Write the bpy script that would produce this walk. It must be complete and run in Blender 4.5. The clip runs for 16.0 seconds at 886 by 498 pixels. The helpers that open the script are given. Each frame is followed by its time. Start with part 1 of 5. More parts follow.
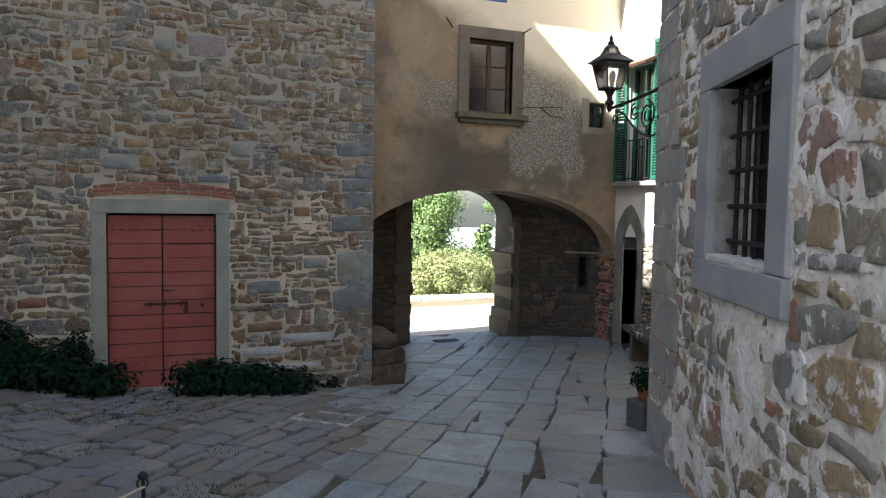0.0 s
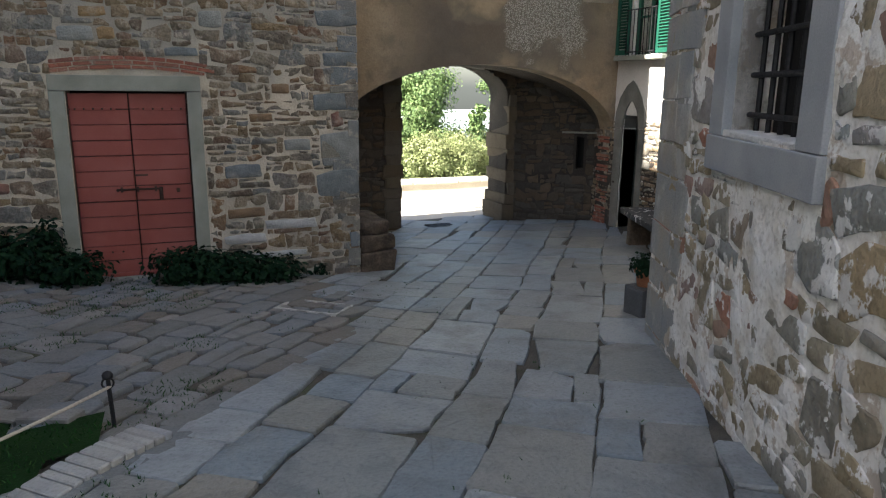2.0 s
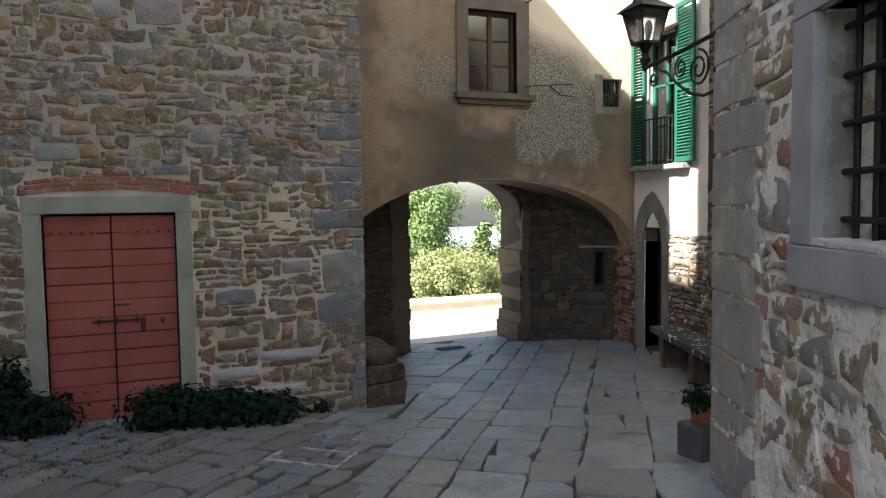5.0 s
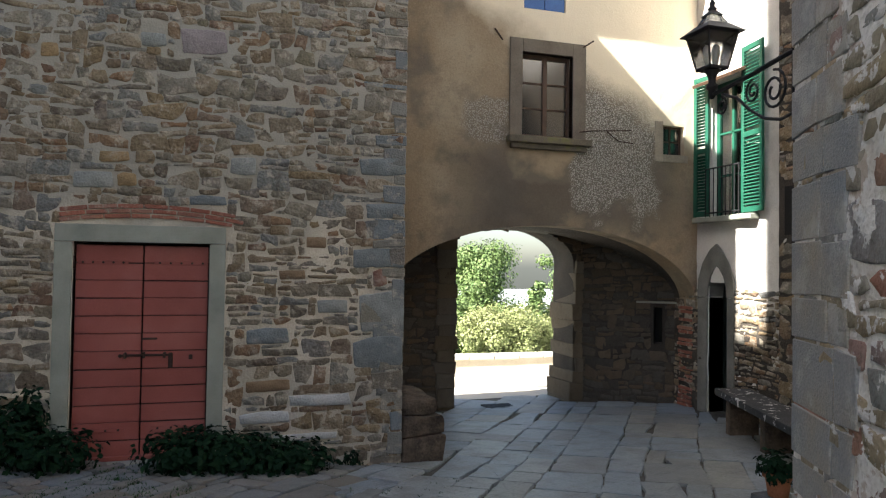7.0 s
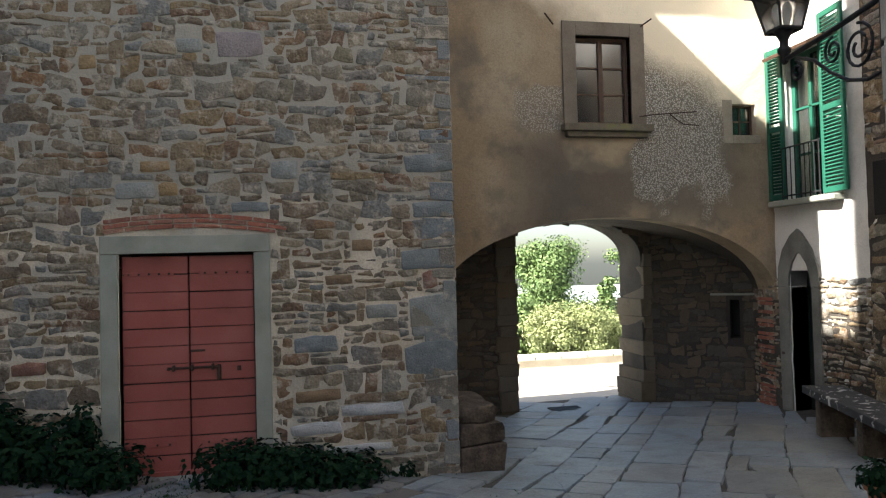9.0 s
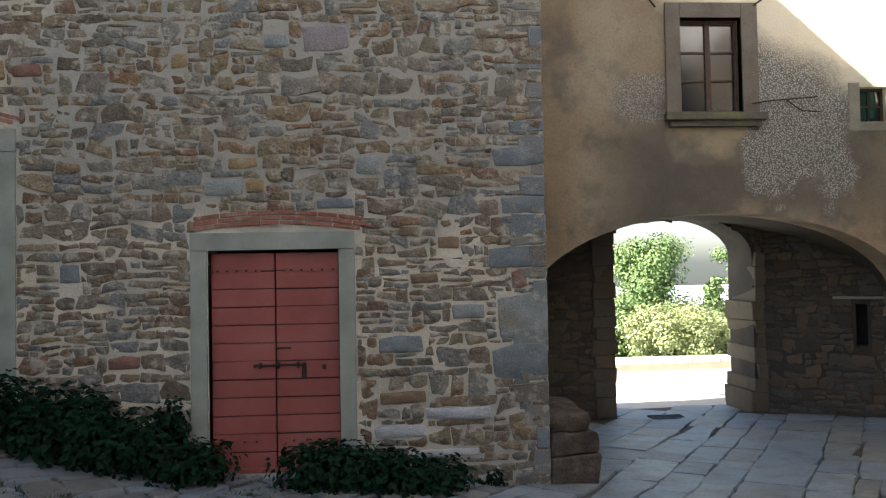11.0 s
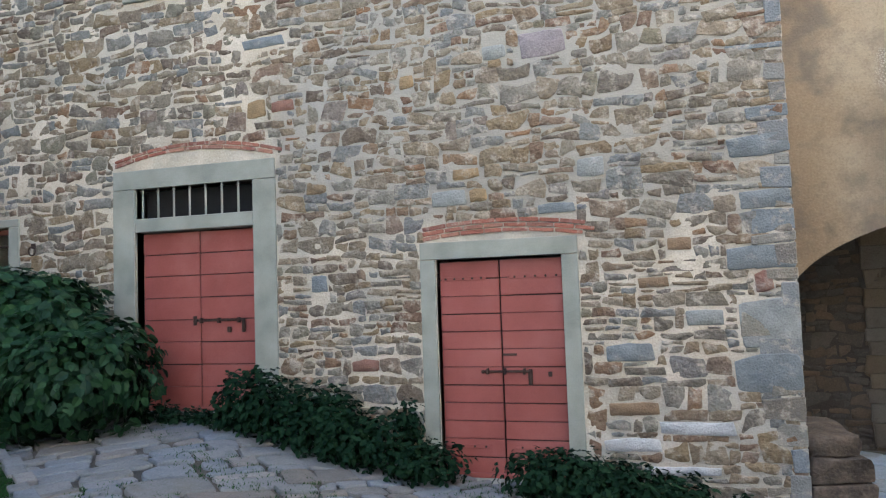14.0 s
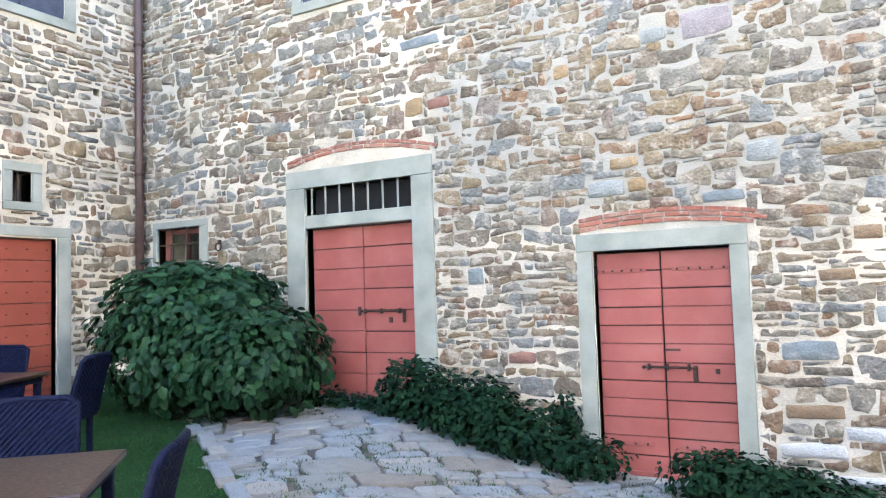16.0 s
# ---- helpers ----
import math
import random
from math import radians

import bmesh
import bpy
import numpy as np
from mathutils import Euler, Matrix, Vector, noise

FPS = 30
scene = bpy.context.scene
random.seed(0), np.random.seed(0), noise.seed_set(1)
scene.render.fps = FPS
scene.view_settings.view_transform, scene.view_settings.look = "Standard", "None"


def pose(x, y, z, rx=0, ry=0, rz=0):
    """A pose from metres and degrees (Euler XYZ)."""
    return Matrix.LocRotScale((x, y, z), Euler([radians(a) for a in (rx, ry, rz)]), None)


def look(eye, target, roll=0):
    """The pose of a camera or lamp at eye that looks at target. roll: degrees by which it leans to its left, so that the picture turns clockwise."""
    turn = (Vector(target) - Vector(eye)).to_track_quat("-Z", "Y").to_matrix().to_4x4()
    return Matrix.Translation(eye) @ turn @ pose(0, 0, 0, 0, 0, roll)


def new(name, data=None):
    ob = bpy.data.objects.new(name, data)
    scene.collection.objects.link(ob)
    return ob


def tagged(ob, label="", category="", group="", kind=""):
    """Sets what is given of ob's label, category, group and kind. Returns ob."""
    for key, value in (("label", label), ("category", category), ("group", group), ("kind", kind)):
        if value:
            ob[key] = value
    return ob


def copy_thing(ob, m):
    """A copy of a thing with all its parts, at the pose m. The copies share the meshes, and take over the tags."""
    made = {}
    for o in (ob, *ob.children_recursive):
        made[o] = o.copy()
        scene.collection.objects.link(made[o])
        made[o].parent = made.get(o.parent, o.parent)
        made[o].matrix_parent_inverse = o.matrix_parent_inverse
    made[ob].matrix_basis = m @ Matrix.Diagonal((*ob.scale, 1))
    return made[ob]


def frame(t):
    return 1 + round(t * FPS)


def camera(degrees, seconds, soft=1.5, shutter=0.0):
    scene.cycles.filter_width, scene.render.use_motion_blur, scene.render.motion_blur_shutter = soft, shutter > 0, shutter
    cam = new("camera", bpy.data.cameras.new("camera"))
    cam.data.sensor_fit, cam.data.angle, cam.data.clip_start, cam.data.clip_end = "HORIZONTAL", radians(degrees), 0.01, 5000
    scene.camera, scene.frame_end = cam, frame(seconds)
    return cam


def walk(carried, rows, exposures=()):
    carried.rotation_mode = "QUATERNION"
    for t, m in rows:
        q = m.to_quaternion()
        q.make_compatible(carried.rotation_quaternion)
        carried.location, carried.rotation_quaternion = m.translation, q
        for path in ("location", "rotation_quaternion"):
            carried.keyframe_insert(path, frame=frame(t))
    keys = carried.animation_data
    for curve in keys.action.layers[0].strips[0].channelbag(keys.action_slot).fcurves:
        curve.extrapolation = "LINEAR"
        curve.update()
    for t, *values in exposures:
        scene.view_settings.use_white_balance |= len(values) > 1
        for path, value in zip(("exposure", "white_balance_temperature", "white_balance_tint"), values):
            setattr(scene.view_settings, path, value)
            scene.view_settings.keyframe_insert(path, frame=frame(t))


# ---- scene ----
cam = camera(64.9, 16.0, soft=1.2)
PATH = [
    (0, (0.73, -8.81, 2.184), (1.451, -6.948, 2.062), 0.9),
    (0.5, (0.79, -8.731, 2.156), (1.447, -6.855, 1.939), 1.5),
    (1, (0.881, -8.585, 2.118), (1.561, -6.736, 1.77), 0.5),
    (1.5, (0.905, -8.499, 2.124), (1.59, -6.666, 1.715), -0.3),
    (2, (0.929, -8.406, 2.124), (1.652, -6.597, 1.672), 0.6),
    (2.5, (0.987, -8.287, 2.129), (1.699, -6.456, 1.751), -1.6),
    (3, (1.018, -8.155, 2.137), (1.685, -6.285, 1.89), -1.6),
    (3.5, (1.058, -7.995, 2.11), (1.834, -6.16, 1.938), -1.0),
    (3.7, (1.036, -7.95, 2.098), (1.782, -6.102, 1.923), -1.9),
    (5.8, (1.26, -7.309, 2.03), (2.005, -5.452, 2.044), 0.0),
    (6, (1.277, -7.254, 1.978), (2.035, -5.405, 2.049), -0.1),
    (6.5, (1.359, -7.176, 1.902), (2.071, -5.307, 1.915), -0.3),
    (7, (1.419, -7.16, 1.858), (1.997, -5.246, 1.91), 0.8),
    (7.5, (1.516, -7.035, 1.828), (1.976, -5.091, 1.906), 1.5),
    (8, (1.557, -6.942, 1.918), (1.926, -4.977, 1.919), 0.2),
    (8.5, (1.612, -6.804, 1.958), (2.026, -4.848, 1.965), 0.3),
    (9, (1.673, -6.828, 1.849), (2.065, -4.867, 1.903), -1.5),
    (9.5, (1.691, -6.702, 1.857), (1.968, -4.721, 1.878), -0.6),
    (9.7, (1.709, -6.665, 1.872), (1.909, -4.675, 1.865), -0.0),
    (11.8, (1.835, -6.506, 1.84), (1.842, -4.507, 1.925), -2.8),
    (12, (1.838, -6.505, 1.837), (1.742, -4.509, 1.89), -3.8),
    (12.5, (1.828, -6.468, 1.821), (1.616, -4.48, 1.856), -3.6),
    (13, (1.894, -6.433, 1.834), (1.562, -4.461, 1.848), -2.1),
    (13.5, (1.926, -6.412, 1.807), (1.469, -4.465, 1.839), -2.9),
    (14, (1.934, -6.418, 1.746), (1.381, -4.5, 1.867), -2.0),
    (14.5, (1.914, -6.437, 1.765), (1.271, -4.547, 1.889), -1.7),
    (15, (1.913, -6.449, 1.761), (1.157, -4.601, 1.879), -1.7),
    (15.5, (1.917, -6.46, 1.762), (1.069, -4.653, 1.884), -1.6),
    (16, (1.909, -6.44, 1.738), (0.954, -4.687, 1.854), -1.8),
]
EXPOSURE = [(0, 2.6, 6200, 10), (1.2, 2.6, 6200, 10), (2.5, 2.55, 6450, 10), (3.5, 2.52, 6500, 10), (6, 2.55, 6450, 10), (9.5, 2.58, 6350, 10), (12, 3.02, 6200, 10), (13, 3.3, 6150, 10), (13.5, 3.6, 6100, 10), (14, 4.05, 6000, 10), (14.5, 4.47, 5900, 10), (15.2, 4.97, 5850, 10), (16, 5.1, 5800, 10)]
walk(cam, [(t, look(eye, target, roll)) for t, eye, target, roll in PATH], EXPOSURE)

# ---- light ----
SUN_DIR = Vector((1.0, 0.258, -0.90)).normalized()
sun = new("sun", bpy.data.lights.new("sun", "SUN"))
sun.data.energy, sun.data.angle, sun.data.color = 5.0, radians(0.5), (1.0, 0.955, 0.88)
sun.matrix_world = look((-30, -8, 30), Vector((-30, -8, 30)) + SUN_DIR)

world = bpy.data.worlds.new("sky")
scene.world = world
world.use_nodes = True
_sky = world.node_tree.nodes.new("ShaderNodeTexSky")
_sky.sky_type, _sky.sun_disc = "NISHITA", False
_sky.sun_elevation = math.asin(-SUN_DIR.z)
_sky.sun_rotation = math.atan2(-SUN_DIR.x, -SUN_DIR.y)
_sky.air_density, _sky.dust_density = 1.0, 2.0
_bg = world.node_tree.nodes["Background"]
_bg.inputs["Strength"].default_value = 0.05
world.node_tree.links.new(_sky.outputs[0], _bg.inputs[0])


# ---- materials ----
def material(name, colors, scale=6.0, rough=0.85, bump=0.3, vary="", metal=0.0, stain=None, fine=60.0, amount=0.35, detail=8.0, relief=0.01, spec=0.3):
    """Colours spread by a coarse noise, a fine grain over it, optional stains; vary: 'object' or 'island' draws each piece from the colours."""
    m = bpy.data.materials.new(name)
    m.use_nodes = True
    nt = m.node_tree
    n, l = nt.nodes, nt.links
    b = n["Principled BSDF"]
    tc = n.new("ShaderNodeTexCoord")
    coarse = n.new("ShaderNodeTexNoise")
    coarse.inputs["Scale"].default_value, coarse.inputs["Detail"].default_value = scale, detail
    grain = n.new("ShaderNodeTexNoise")
    grain.inputs["Scale"].default_value, grain.inputs["Detail"].default_value = fine, 6
    geo = n.new("ShaderNodeNewGeometry")
    l.new(geo.outputs["Position"], coarse.inputs["Vector"])
    l.new(geo.outputs["Position"], grain.inputs["Vector"])
    ramp = n.new("ShaderNodeValToRGB")
    e = ramp.color_ramp.elements
    while len(e) < len(colors):
        e.new(0.5)
    for i, c in enumerate(colors):
        if vary:
            e[i].position = i / max(1, len(colors) - 1)
        else:
            e[i].position = 0.28 + 0.44 * i / max(1, len(colors) - 1)
        e[i].color = (*c, 1)
    source = coarse.outputs["Fac"]
    if vary == "object":
        info = n.new("ShaderNodeObjectInfo")
        source = info.outputs["Random"]
    elif vary == "island":
        source = geo.outputs["Random Per Island"]
    l.new(source, ramp.inputs["Fac"])
    color = ramp.outputs["Color"]

    def over(fac_socket, lo, hi, tint, blend, col):
        mr = n.new("ShaderNodeMapRange")
        mr.inputs["From Min"].default_value, mr.inputs["From Max"].default_value = lo, hi
        l.new(fac_socket, mr.inputs["Value"])
        sc = n.new("ShaderNodeMath")
        sc.operation = "MULTIPLY"
        l.new(mr.outputs[0], sc.inputs[0])
        sc.inputs[1].default_value = blend
        mix = n.new("ShaderNodeMix")
        mix.data_type = "RGBA"
        l.new(sc.outputs[0], mix.inputs["Factor"])
        l.new(col, mix.inputs["A"])
        mix.inputs["B"].default_value = (*tint, 1)
        return mix.outputs["Result"]
    dark = tuple(c * 0.45 for c in colors[0])
    light = tuple(min(0.9, c * 1.5) for c in colors[-1])
    color = over(grain.outputs["Fac"], 0.52, 0.75, dark, amount, color)
    color = over(grain.outputs["Fac"], 0.46, 0.28, light, amount * 0.6, color)
    if vary:
        color = over(coarse.outputs["Fac"], 0.5, 0.72, dark, amount, color)
    if stain:
        tint, sscale, lo, hi, blend = stain
        sn = n.new("ShaderNodeTexNoise")
        sn.inputs["Scale"].default_value, sn.inputs["Detail"].default_value = sscale, 10
        sn.inputs["Roughness"].default_value = 0.65
        l.new(geo.outputs["Position"], sn.inputs["Vector"])
        color = over(sn.outputs["Fac"], lo, hi, tint, blend, color)
    l.new(color, b.inputs["Base Color"])
    b.inputs["Metallic"].default_value = metal
    b.inputs["Specular IOR Level"].default_value = spec
    rr = n.new("ShaderNodeMapRange")
    rr.inputs["To Min"].default_value, rr.inputs["To Max"].default_value = max(0.05, rough - 0.12), min(1.0, rough + 0.12)
    l.new(grain.outputs["Fac"], rr.inputs["Value"])
    l.new(rr.outputs[0], b.inputs["Roughness"])
    if bump:
        add = n.new("ShaderNodeMath")
        add.operation = "MULTIPLY_ADD"
        l.new(coarse.outputs["Fac"], add.inputs[0])
        add.inputs[1].default_value = 2.0
        l.new(grain.outputs["Fac"], add.inputs[2])
        bp = n.new("ShaderNodeBump")
        bp.inputs["Strength"].default_value, bp.inputs["Distance"].default_value = bump, relief
        l.new(add.outputs[0], bp.inputs["Height"])
        l.new(bp.outputs["Normal"], b.inputs["Normal"])
    return m


STONES = [(0.148, 0.105, 0.064), (0.223, 0.160, 0.088), (0.196, 0.165, 0.120), (0.138, 0.118, 0.090), (0.249, 0.185, 0.110), (0.175, 0.178, 0.165), (0.212, 0.165, 0.106), (0.154, 0.090, 0.057), (0.228, 0.195, 0.142),
          (0.170, 0.172, 0.162), (0.217, 0.125, 0.067), (0.196, 0.145, 0.092), (0.276, 0.225, 0.157), (0.122, 0.092, 0.065), (0.201, 0.190, 0.159), (0.159, 0.160, 0.155), (0.180, 0.155, 0.103)]
def stone_pair(name, cols, **k):
    return material(name, cols, vary="object", **k), material(name + "_joined", cols, vary="island", **k)
LICHEN = ((0.42, 0.37, 0.29), 7, 0.52, 0.62, 0.65)
M_STONE = stone_pair("rubble_stone", STONES, scale=9, rough=0.9, bump=0.8, relief=0.025, amount=0.5, fine=42, stain=LICHEN)
M_STONE_R = stone_pair("limewashed_stone", [(0.27, 0.235, 0.165), (0.33, 0.265, 0.165), (0.24, 0.255, 0.245), (0.37, 0.285, 0.17), (0.29, 0.27, 0.21), (0.36, 0.17, 0.115), (0.26, 0.285, 0.285), (0.22, 0.18, 0.115)],
                       scale=7, rough=0.9, bump=0.8, relief=0.018, amount=0.5, fine=34, stain=((0.72, 0.71, 0.68), 4.5, 0.53, 0.555, 0.85))
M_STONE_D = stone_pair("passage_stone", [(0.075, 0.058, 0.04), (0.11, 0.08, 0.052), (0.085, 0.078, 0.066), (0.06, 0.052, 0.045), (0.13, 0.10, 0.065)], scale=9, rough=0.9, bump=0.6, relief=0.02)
M_MORTAR = material("lime_mortar", [(0.36, 0.30, 0.22), (0.50, 0.43, 0.325), (0.63, 0.55, 0.435)], scale=1.6, rough=0.95, bump=0.6, relief=0.012, fine=55, stain=((0.30, 0.29, 0.26), 0.55, 0.48, 0.62, 0.6))
def grey_upper(m):
    """Old grey mortar on the upper part of the wall; pale new pointing below and towards the corner."""
    nt = m.node_tree
    n, l = nt.nodes, nt.links
    b = n["Principled BSDF"]
    geo = n.new("ShaderNodeNewGeometry")
    sep = n.new("ShaderNodeSeparateXYZ")
    l.new(geo.outputs["Position"], sep.inputs[0])
    no = n.new("ShaderNodeTexNoise")
    no.inputs["Scale"].default_value, no.inputs["Detail"].default_value = 1.3, 9
    l.new(geo.outputs["Position"], no.inputs["Vector"])
    ad = n.new("ShaderNodeMath"); ad.operation = "MULTIPLY_ADD"
    l.new(no.outputs["Fac"], ad.inputs[0]); ad.inputs[1].default_value = 1.8; l.new(sep.outputs["Z"], ad.inputs[2])
    up = n.new("ShaderNodeMapRange"); up.inputs["From Min"].default_value, up.inputs["From Max"].default_value = 3.0, 3.5
    l.new(ad.outputs[0], up.inputs["Value"])
    ax = n.new("ShaderNodeMath"); ax.operation = "MULTIPLY_ADD"
    l.new(no.outputs["Fac"], ax.inputs[0]); ax.inputs[1].default_value = 2.0; l.new(sep.outputs["X"], ax.inputs[2])
    rt = n.new("ShaderNodeMapRange"); rt.inputs["From Min"].default_value, rt.inputs["From Max"].default_value = -1.2, 0.2
    l.new(ax.outputs[0], rt.inputs["Value"])
    mu = n.new("ShaderNodeMath"); mu.operation = "MULTIPLY"
    l.new(up.outputs[0], mu.inputs[0]); l.new(rt.outputs[0], mu.inputs[1])
    old = b.inputs["Base Color"].links[0].from_socket
    mix = n.new("ShaderNodeMix"); mix.data_type = "RGBA"
    sc = n.new("ShaderNodeMath"); sc.operation = "MULTIPLY"; sc.inputs[1].default_value = 0.8
    l.new(mu.outputs[0], sc.inputs[0]); l.new(sc.outputs[0], mix.inputs["Factor"])
    l.new(old, mix.inputs["A"]); mix.inputs["B"].default_value = (0.27, 0.255, 0.215, 1)
    l.new(mix.outputs["Result"], b.inputs["Base Color"])


grey_upper(M_MORTAR)
M_MORTAR_R = material("old_limewash", [(0.58, 0.54, 0.46), (0.74, 0.72, 0.67), (0.86, 0.85, 0.82)], scale=4.5, rough=0.95, bump=0.8, relief=0.018, fine=30, amount=0.5, stain=((0.40, 0.32, 0.23), 3.2, 0.545, 0.575, 0.7))
M_MORTAR_D = material("shade_dark_mortar", [(0.04, 0.034, 0.027), (0.075, 0.062, 0.05)], scale=2, rough=0.95, bump=0.8, relief=0.03)
M_PLASTER = material("weathered_ochre_render", [(0.20, 0.14, 0.086), (0.275, 0.205, 0.13), (0.355, 0.285, 0.195)], scale=0.8, rough=0.95, bump=0.3, fine=45, amount=0.25, relief=0.02,
                     stain=((0.13, 0.11, 0.09), 1.1, 0.50, 0.64, 0.7))
M_FACADE = material("pale_limewash", [(0.50, 0.48, 0.44), (0.64, 0.61, 0.56), (0.70, 0.67, 0.61)], scale=1.2, rough=0.95, bump=0.4, relief=0.006, stain=((0.34, 0.31, 0.26), 0.9, 0.52, 0.66, 0.6))
M_SURROUND = material("grey_sandstone", [(0.20, 0.205, 0.17), (0.26, 0.265, 0.22), (0.315, 0.315, 0.265)], scale=3, rough=0.88, bump=0.25, fine=110, amount=0.25)
M_SURROUND_B = material("blue_grey_sandstone", [(0.25, 0.265, 0.275), (0.31, 0.325, 0.335), (0.36, 0.37, 0.375)], scale=2.5, rough=0.88, bump=0.25, fine=110, amount=0.2)
M_RED = material("faded_red_paint", [(0.225, 0.058, 0.045), (0.27, 0.074, 0.058), (0.31, 0.098, 0.078)], scale=2.2, rough=0.6, bump=0.12, fine=70, amount=0.16, stain=((0.36, 0.15, 0.12), 1.3, 0.55, 0.75, 0.4))
M_REDD = material("orange_red_paint", [(0.20, 0.042, 0.024), (0.26, 0.062, 0.034)], scale=2, rough=0.65, bump=0.15, fine=60, amount=0.2)
M_BRICK = stone_pair("old_brick", [(0.24, 0.085, 0.055), (0.30, 0.115, 0.075), (0.20, 0.085, 0.06), (0.33, 0.17, 0.115)], scale=14, rough=0.9, bump=0.6, stain=((0.42, 0.36, 0.29), 12, 0.54, 0.64, 0.6))
M_IRON = material("rusty_iron", [(0.035, 0.025, 0.02), (0.08, 0.045, 0.03)], scale=14, rough=0.7, bump=0.4, metal=0.5)
M_IRONB = material("black_iron", [(0.015, 0.016, 0.018), (0.03, 0.03, 0.032)], scale=14, rough=0.6, bump=0.3, metal=0.4)
M_DARK = material("unlit_black", [(0.012, 0.012, 0.012), (0.02, 0.018, 0.016)], scale=3, rough=0.95, bump=0)
M_SLAB = stone_pair("blue_grey_slab", [(0.16, 0.195, 0.225), (0.205, 0.245, 0.275), (0.235, 0.26, 0.275), (0.19, 0.205, 0.205), (0.27, 0.295, 0.305), (0.18, 0.225, 0.26), (0.23, 0.22, 0.19), (0.20, 0.215, 0.21), (0.165, 0.175, 0.175)],
                    scale=4, rough=0.5, bump=0.6, fine=38, relief=0.014, amount=.45, stain=((0.12, 0.12, 0.11), 1.7, 0.50, 0.66, 0.65), spec=0.45)
M_COBBLE = stone_pair("worn_cobble", [(0.14, 0.145, 0.14), (0.18, 0.185, 0.18), (0.155, 0.175, 0.19), (0.22, 0.215, 0.20), (0.145, 0.13, 0.11), (0.165, 0.19, 0.205)],
                      scale=7, rough=0.8, bump=0.5, relief=0.015, stain=((0.13, 0.12, 0.10), 1.6, 0.5, 0.68, 0.5))
M_EARTH = material("dark_joint_earth", [(0.045, 0.042, 0.036), (0.075, 0.07, 0.058), (0.11, 0.10, 0.08)], scale=2.2, rough=0.95, bump=0.7, relief=0.02, stain=((0.05, 0.065, 0.03), 1.3, 0.54, 0.64, 0.7))
M_GRAVEL = material("pale_gravel", [(0.46, 0.42, 0.35), (0.58, 0.54, 0.46)], scale=3, rough=0.95, bump=0.6, fine=90)
M_LAWN = material("lawn_soil", [(0.008, 0.024, 0.006), (0.015, 0.04, 0.010)], scale=3, rough=0.95, bump=0.6, spec=0.1)
M_GRASS = material("grass_blade", [(0.008, 0.042, 0.008), (0.014, 0.062, 0.012), (0.032, 0.082, 0.02)], vary="island", rough=0.7, bump=0, spec=0.1)
M_LEAF = material("hydrangea_leaf", [(0.006, 0.022, 0.009), (0.010, 0.034, 0.013), (0.020, 0.056, 0.019), (0.008, 0.028, 0.011)], vary="island", rough=0.5, bump=0.2, fine=30, amount=0.2, spec=0.14)
M_IVY = material("shrub_leaf", [(0.004, 0.014, 0.007), (0.008, 0.024, 0.011), (0.012, 0.033, 0.014)], vary="island", rough=0.7, bump=0, spec=0.06)
M_TREE = material("tree_leaf", [(0.06, 0.11, 0.03), (0.10, 0.15, 0.045), (0.13, 0.18, 0.06)], vary="island", rough=0.6, bump=0)
M_BUSHL = material("pale_bush_leaf", [(0.15, 0.18, 0.06), (0.20, 0.225, 0.085), (0.25, 0.26, 0.12)], vary="island", rough=0.6, bump=0)
M_BARK = material("bark", [(0.07, 0.055, 0.04), (0.12, 0.10, 0.075)], scale=12, rough=0.95, bump=0.8)
M_GREEN = material("green_shutter_paint", [(0.009, 0.070, 0.043), (0.015, 0.098, 0.060)], scale=5, rough=0.5, bump=0.1, amount=0.2)
M_FRAMEW = material("dark_brown_wood", [(0.06, 0.035, 0.022), (0.10, 0.055, 0.035)], scale=8, rough=0.6, bump=0.2)
M_WINRED = material("red_brown_sash", [(0.14, 0.05, 0.035), (0.19, 0.07, 0.05)], scale=8, rough=0.6, bump=0.1)
M_BLUEW = material("blue_shutter_paint", [(0.04, 0.10, 0.26), (0.05, 0.13, 0.32)], scale=8, rough=0.5, bump=0.1)
M_SLATE = material("slate_blue_shutter", [(0.035, 0.038, 0.055), (0.055, 0.06, 0.085)], scale=8, rough=0.6, bump=0.1)
M_WICKER = material("dark_blue_wicker", [(0.002, 0.003, 0.012), (0.004, 0.006, 0.022)], scale=30, rough=0.55, bump=0.4, spec=0.08)
M_TABLE = material("brown_table_wood", [(0.022, 0.012, 0.009), (0.036, 0.02, 0.014)], scale=3, rough=0.35, bump=0.08, spec=0.4)
M_TERRA = material("terracotta", [(0.36, 0.13, 0.06), (0.46, 0.19, 0.10)], scale=6, rough=0.85, bump=0.3)
M_PIPE = material("brown_copper_pipe", [(0.07, 0.045, 0.04), (0.10, 0.065, 0.055)], scale=4, rough=0.5, bump=0.1, metal=0.3)
M_TILE = material("roof_tile", [(0.28, 0.14, 0.08), (0.38, 0.21, 0.13)], scale=5, rough=0.9, bump=0.4)
M_ROPE = material("pale_rope", [(0.38, 0.34, 0.27), (0.48, 0.43, 0.35)], scale=60, rough=0.9, bump=0.5)
M_FLOWER = material("faded_flower", [(0.42, 0.33, 0.24), (0.52, 0.44, 0.34)], vary="island", rough=0.8, bump=0)
M_HILL = material("haze_tinted_country", [(0.30, 0.35, 0.33), (0.40, 0.44, 0.42)], scale=0.05, rough=1.0, bump=0)
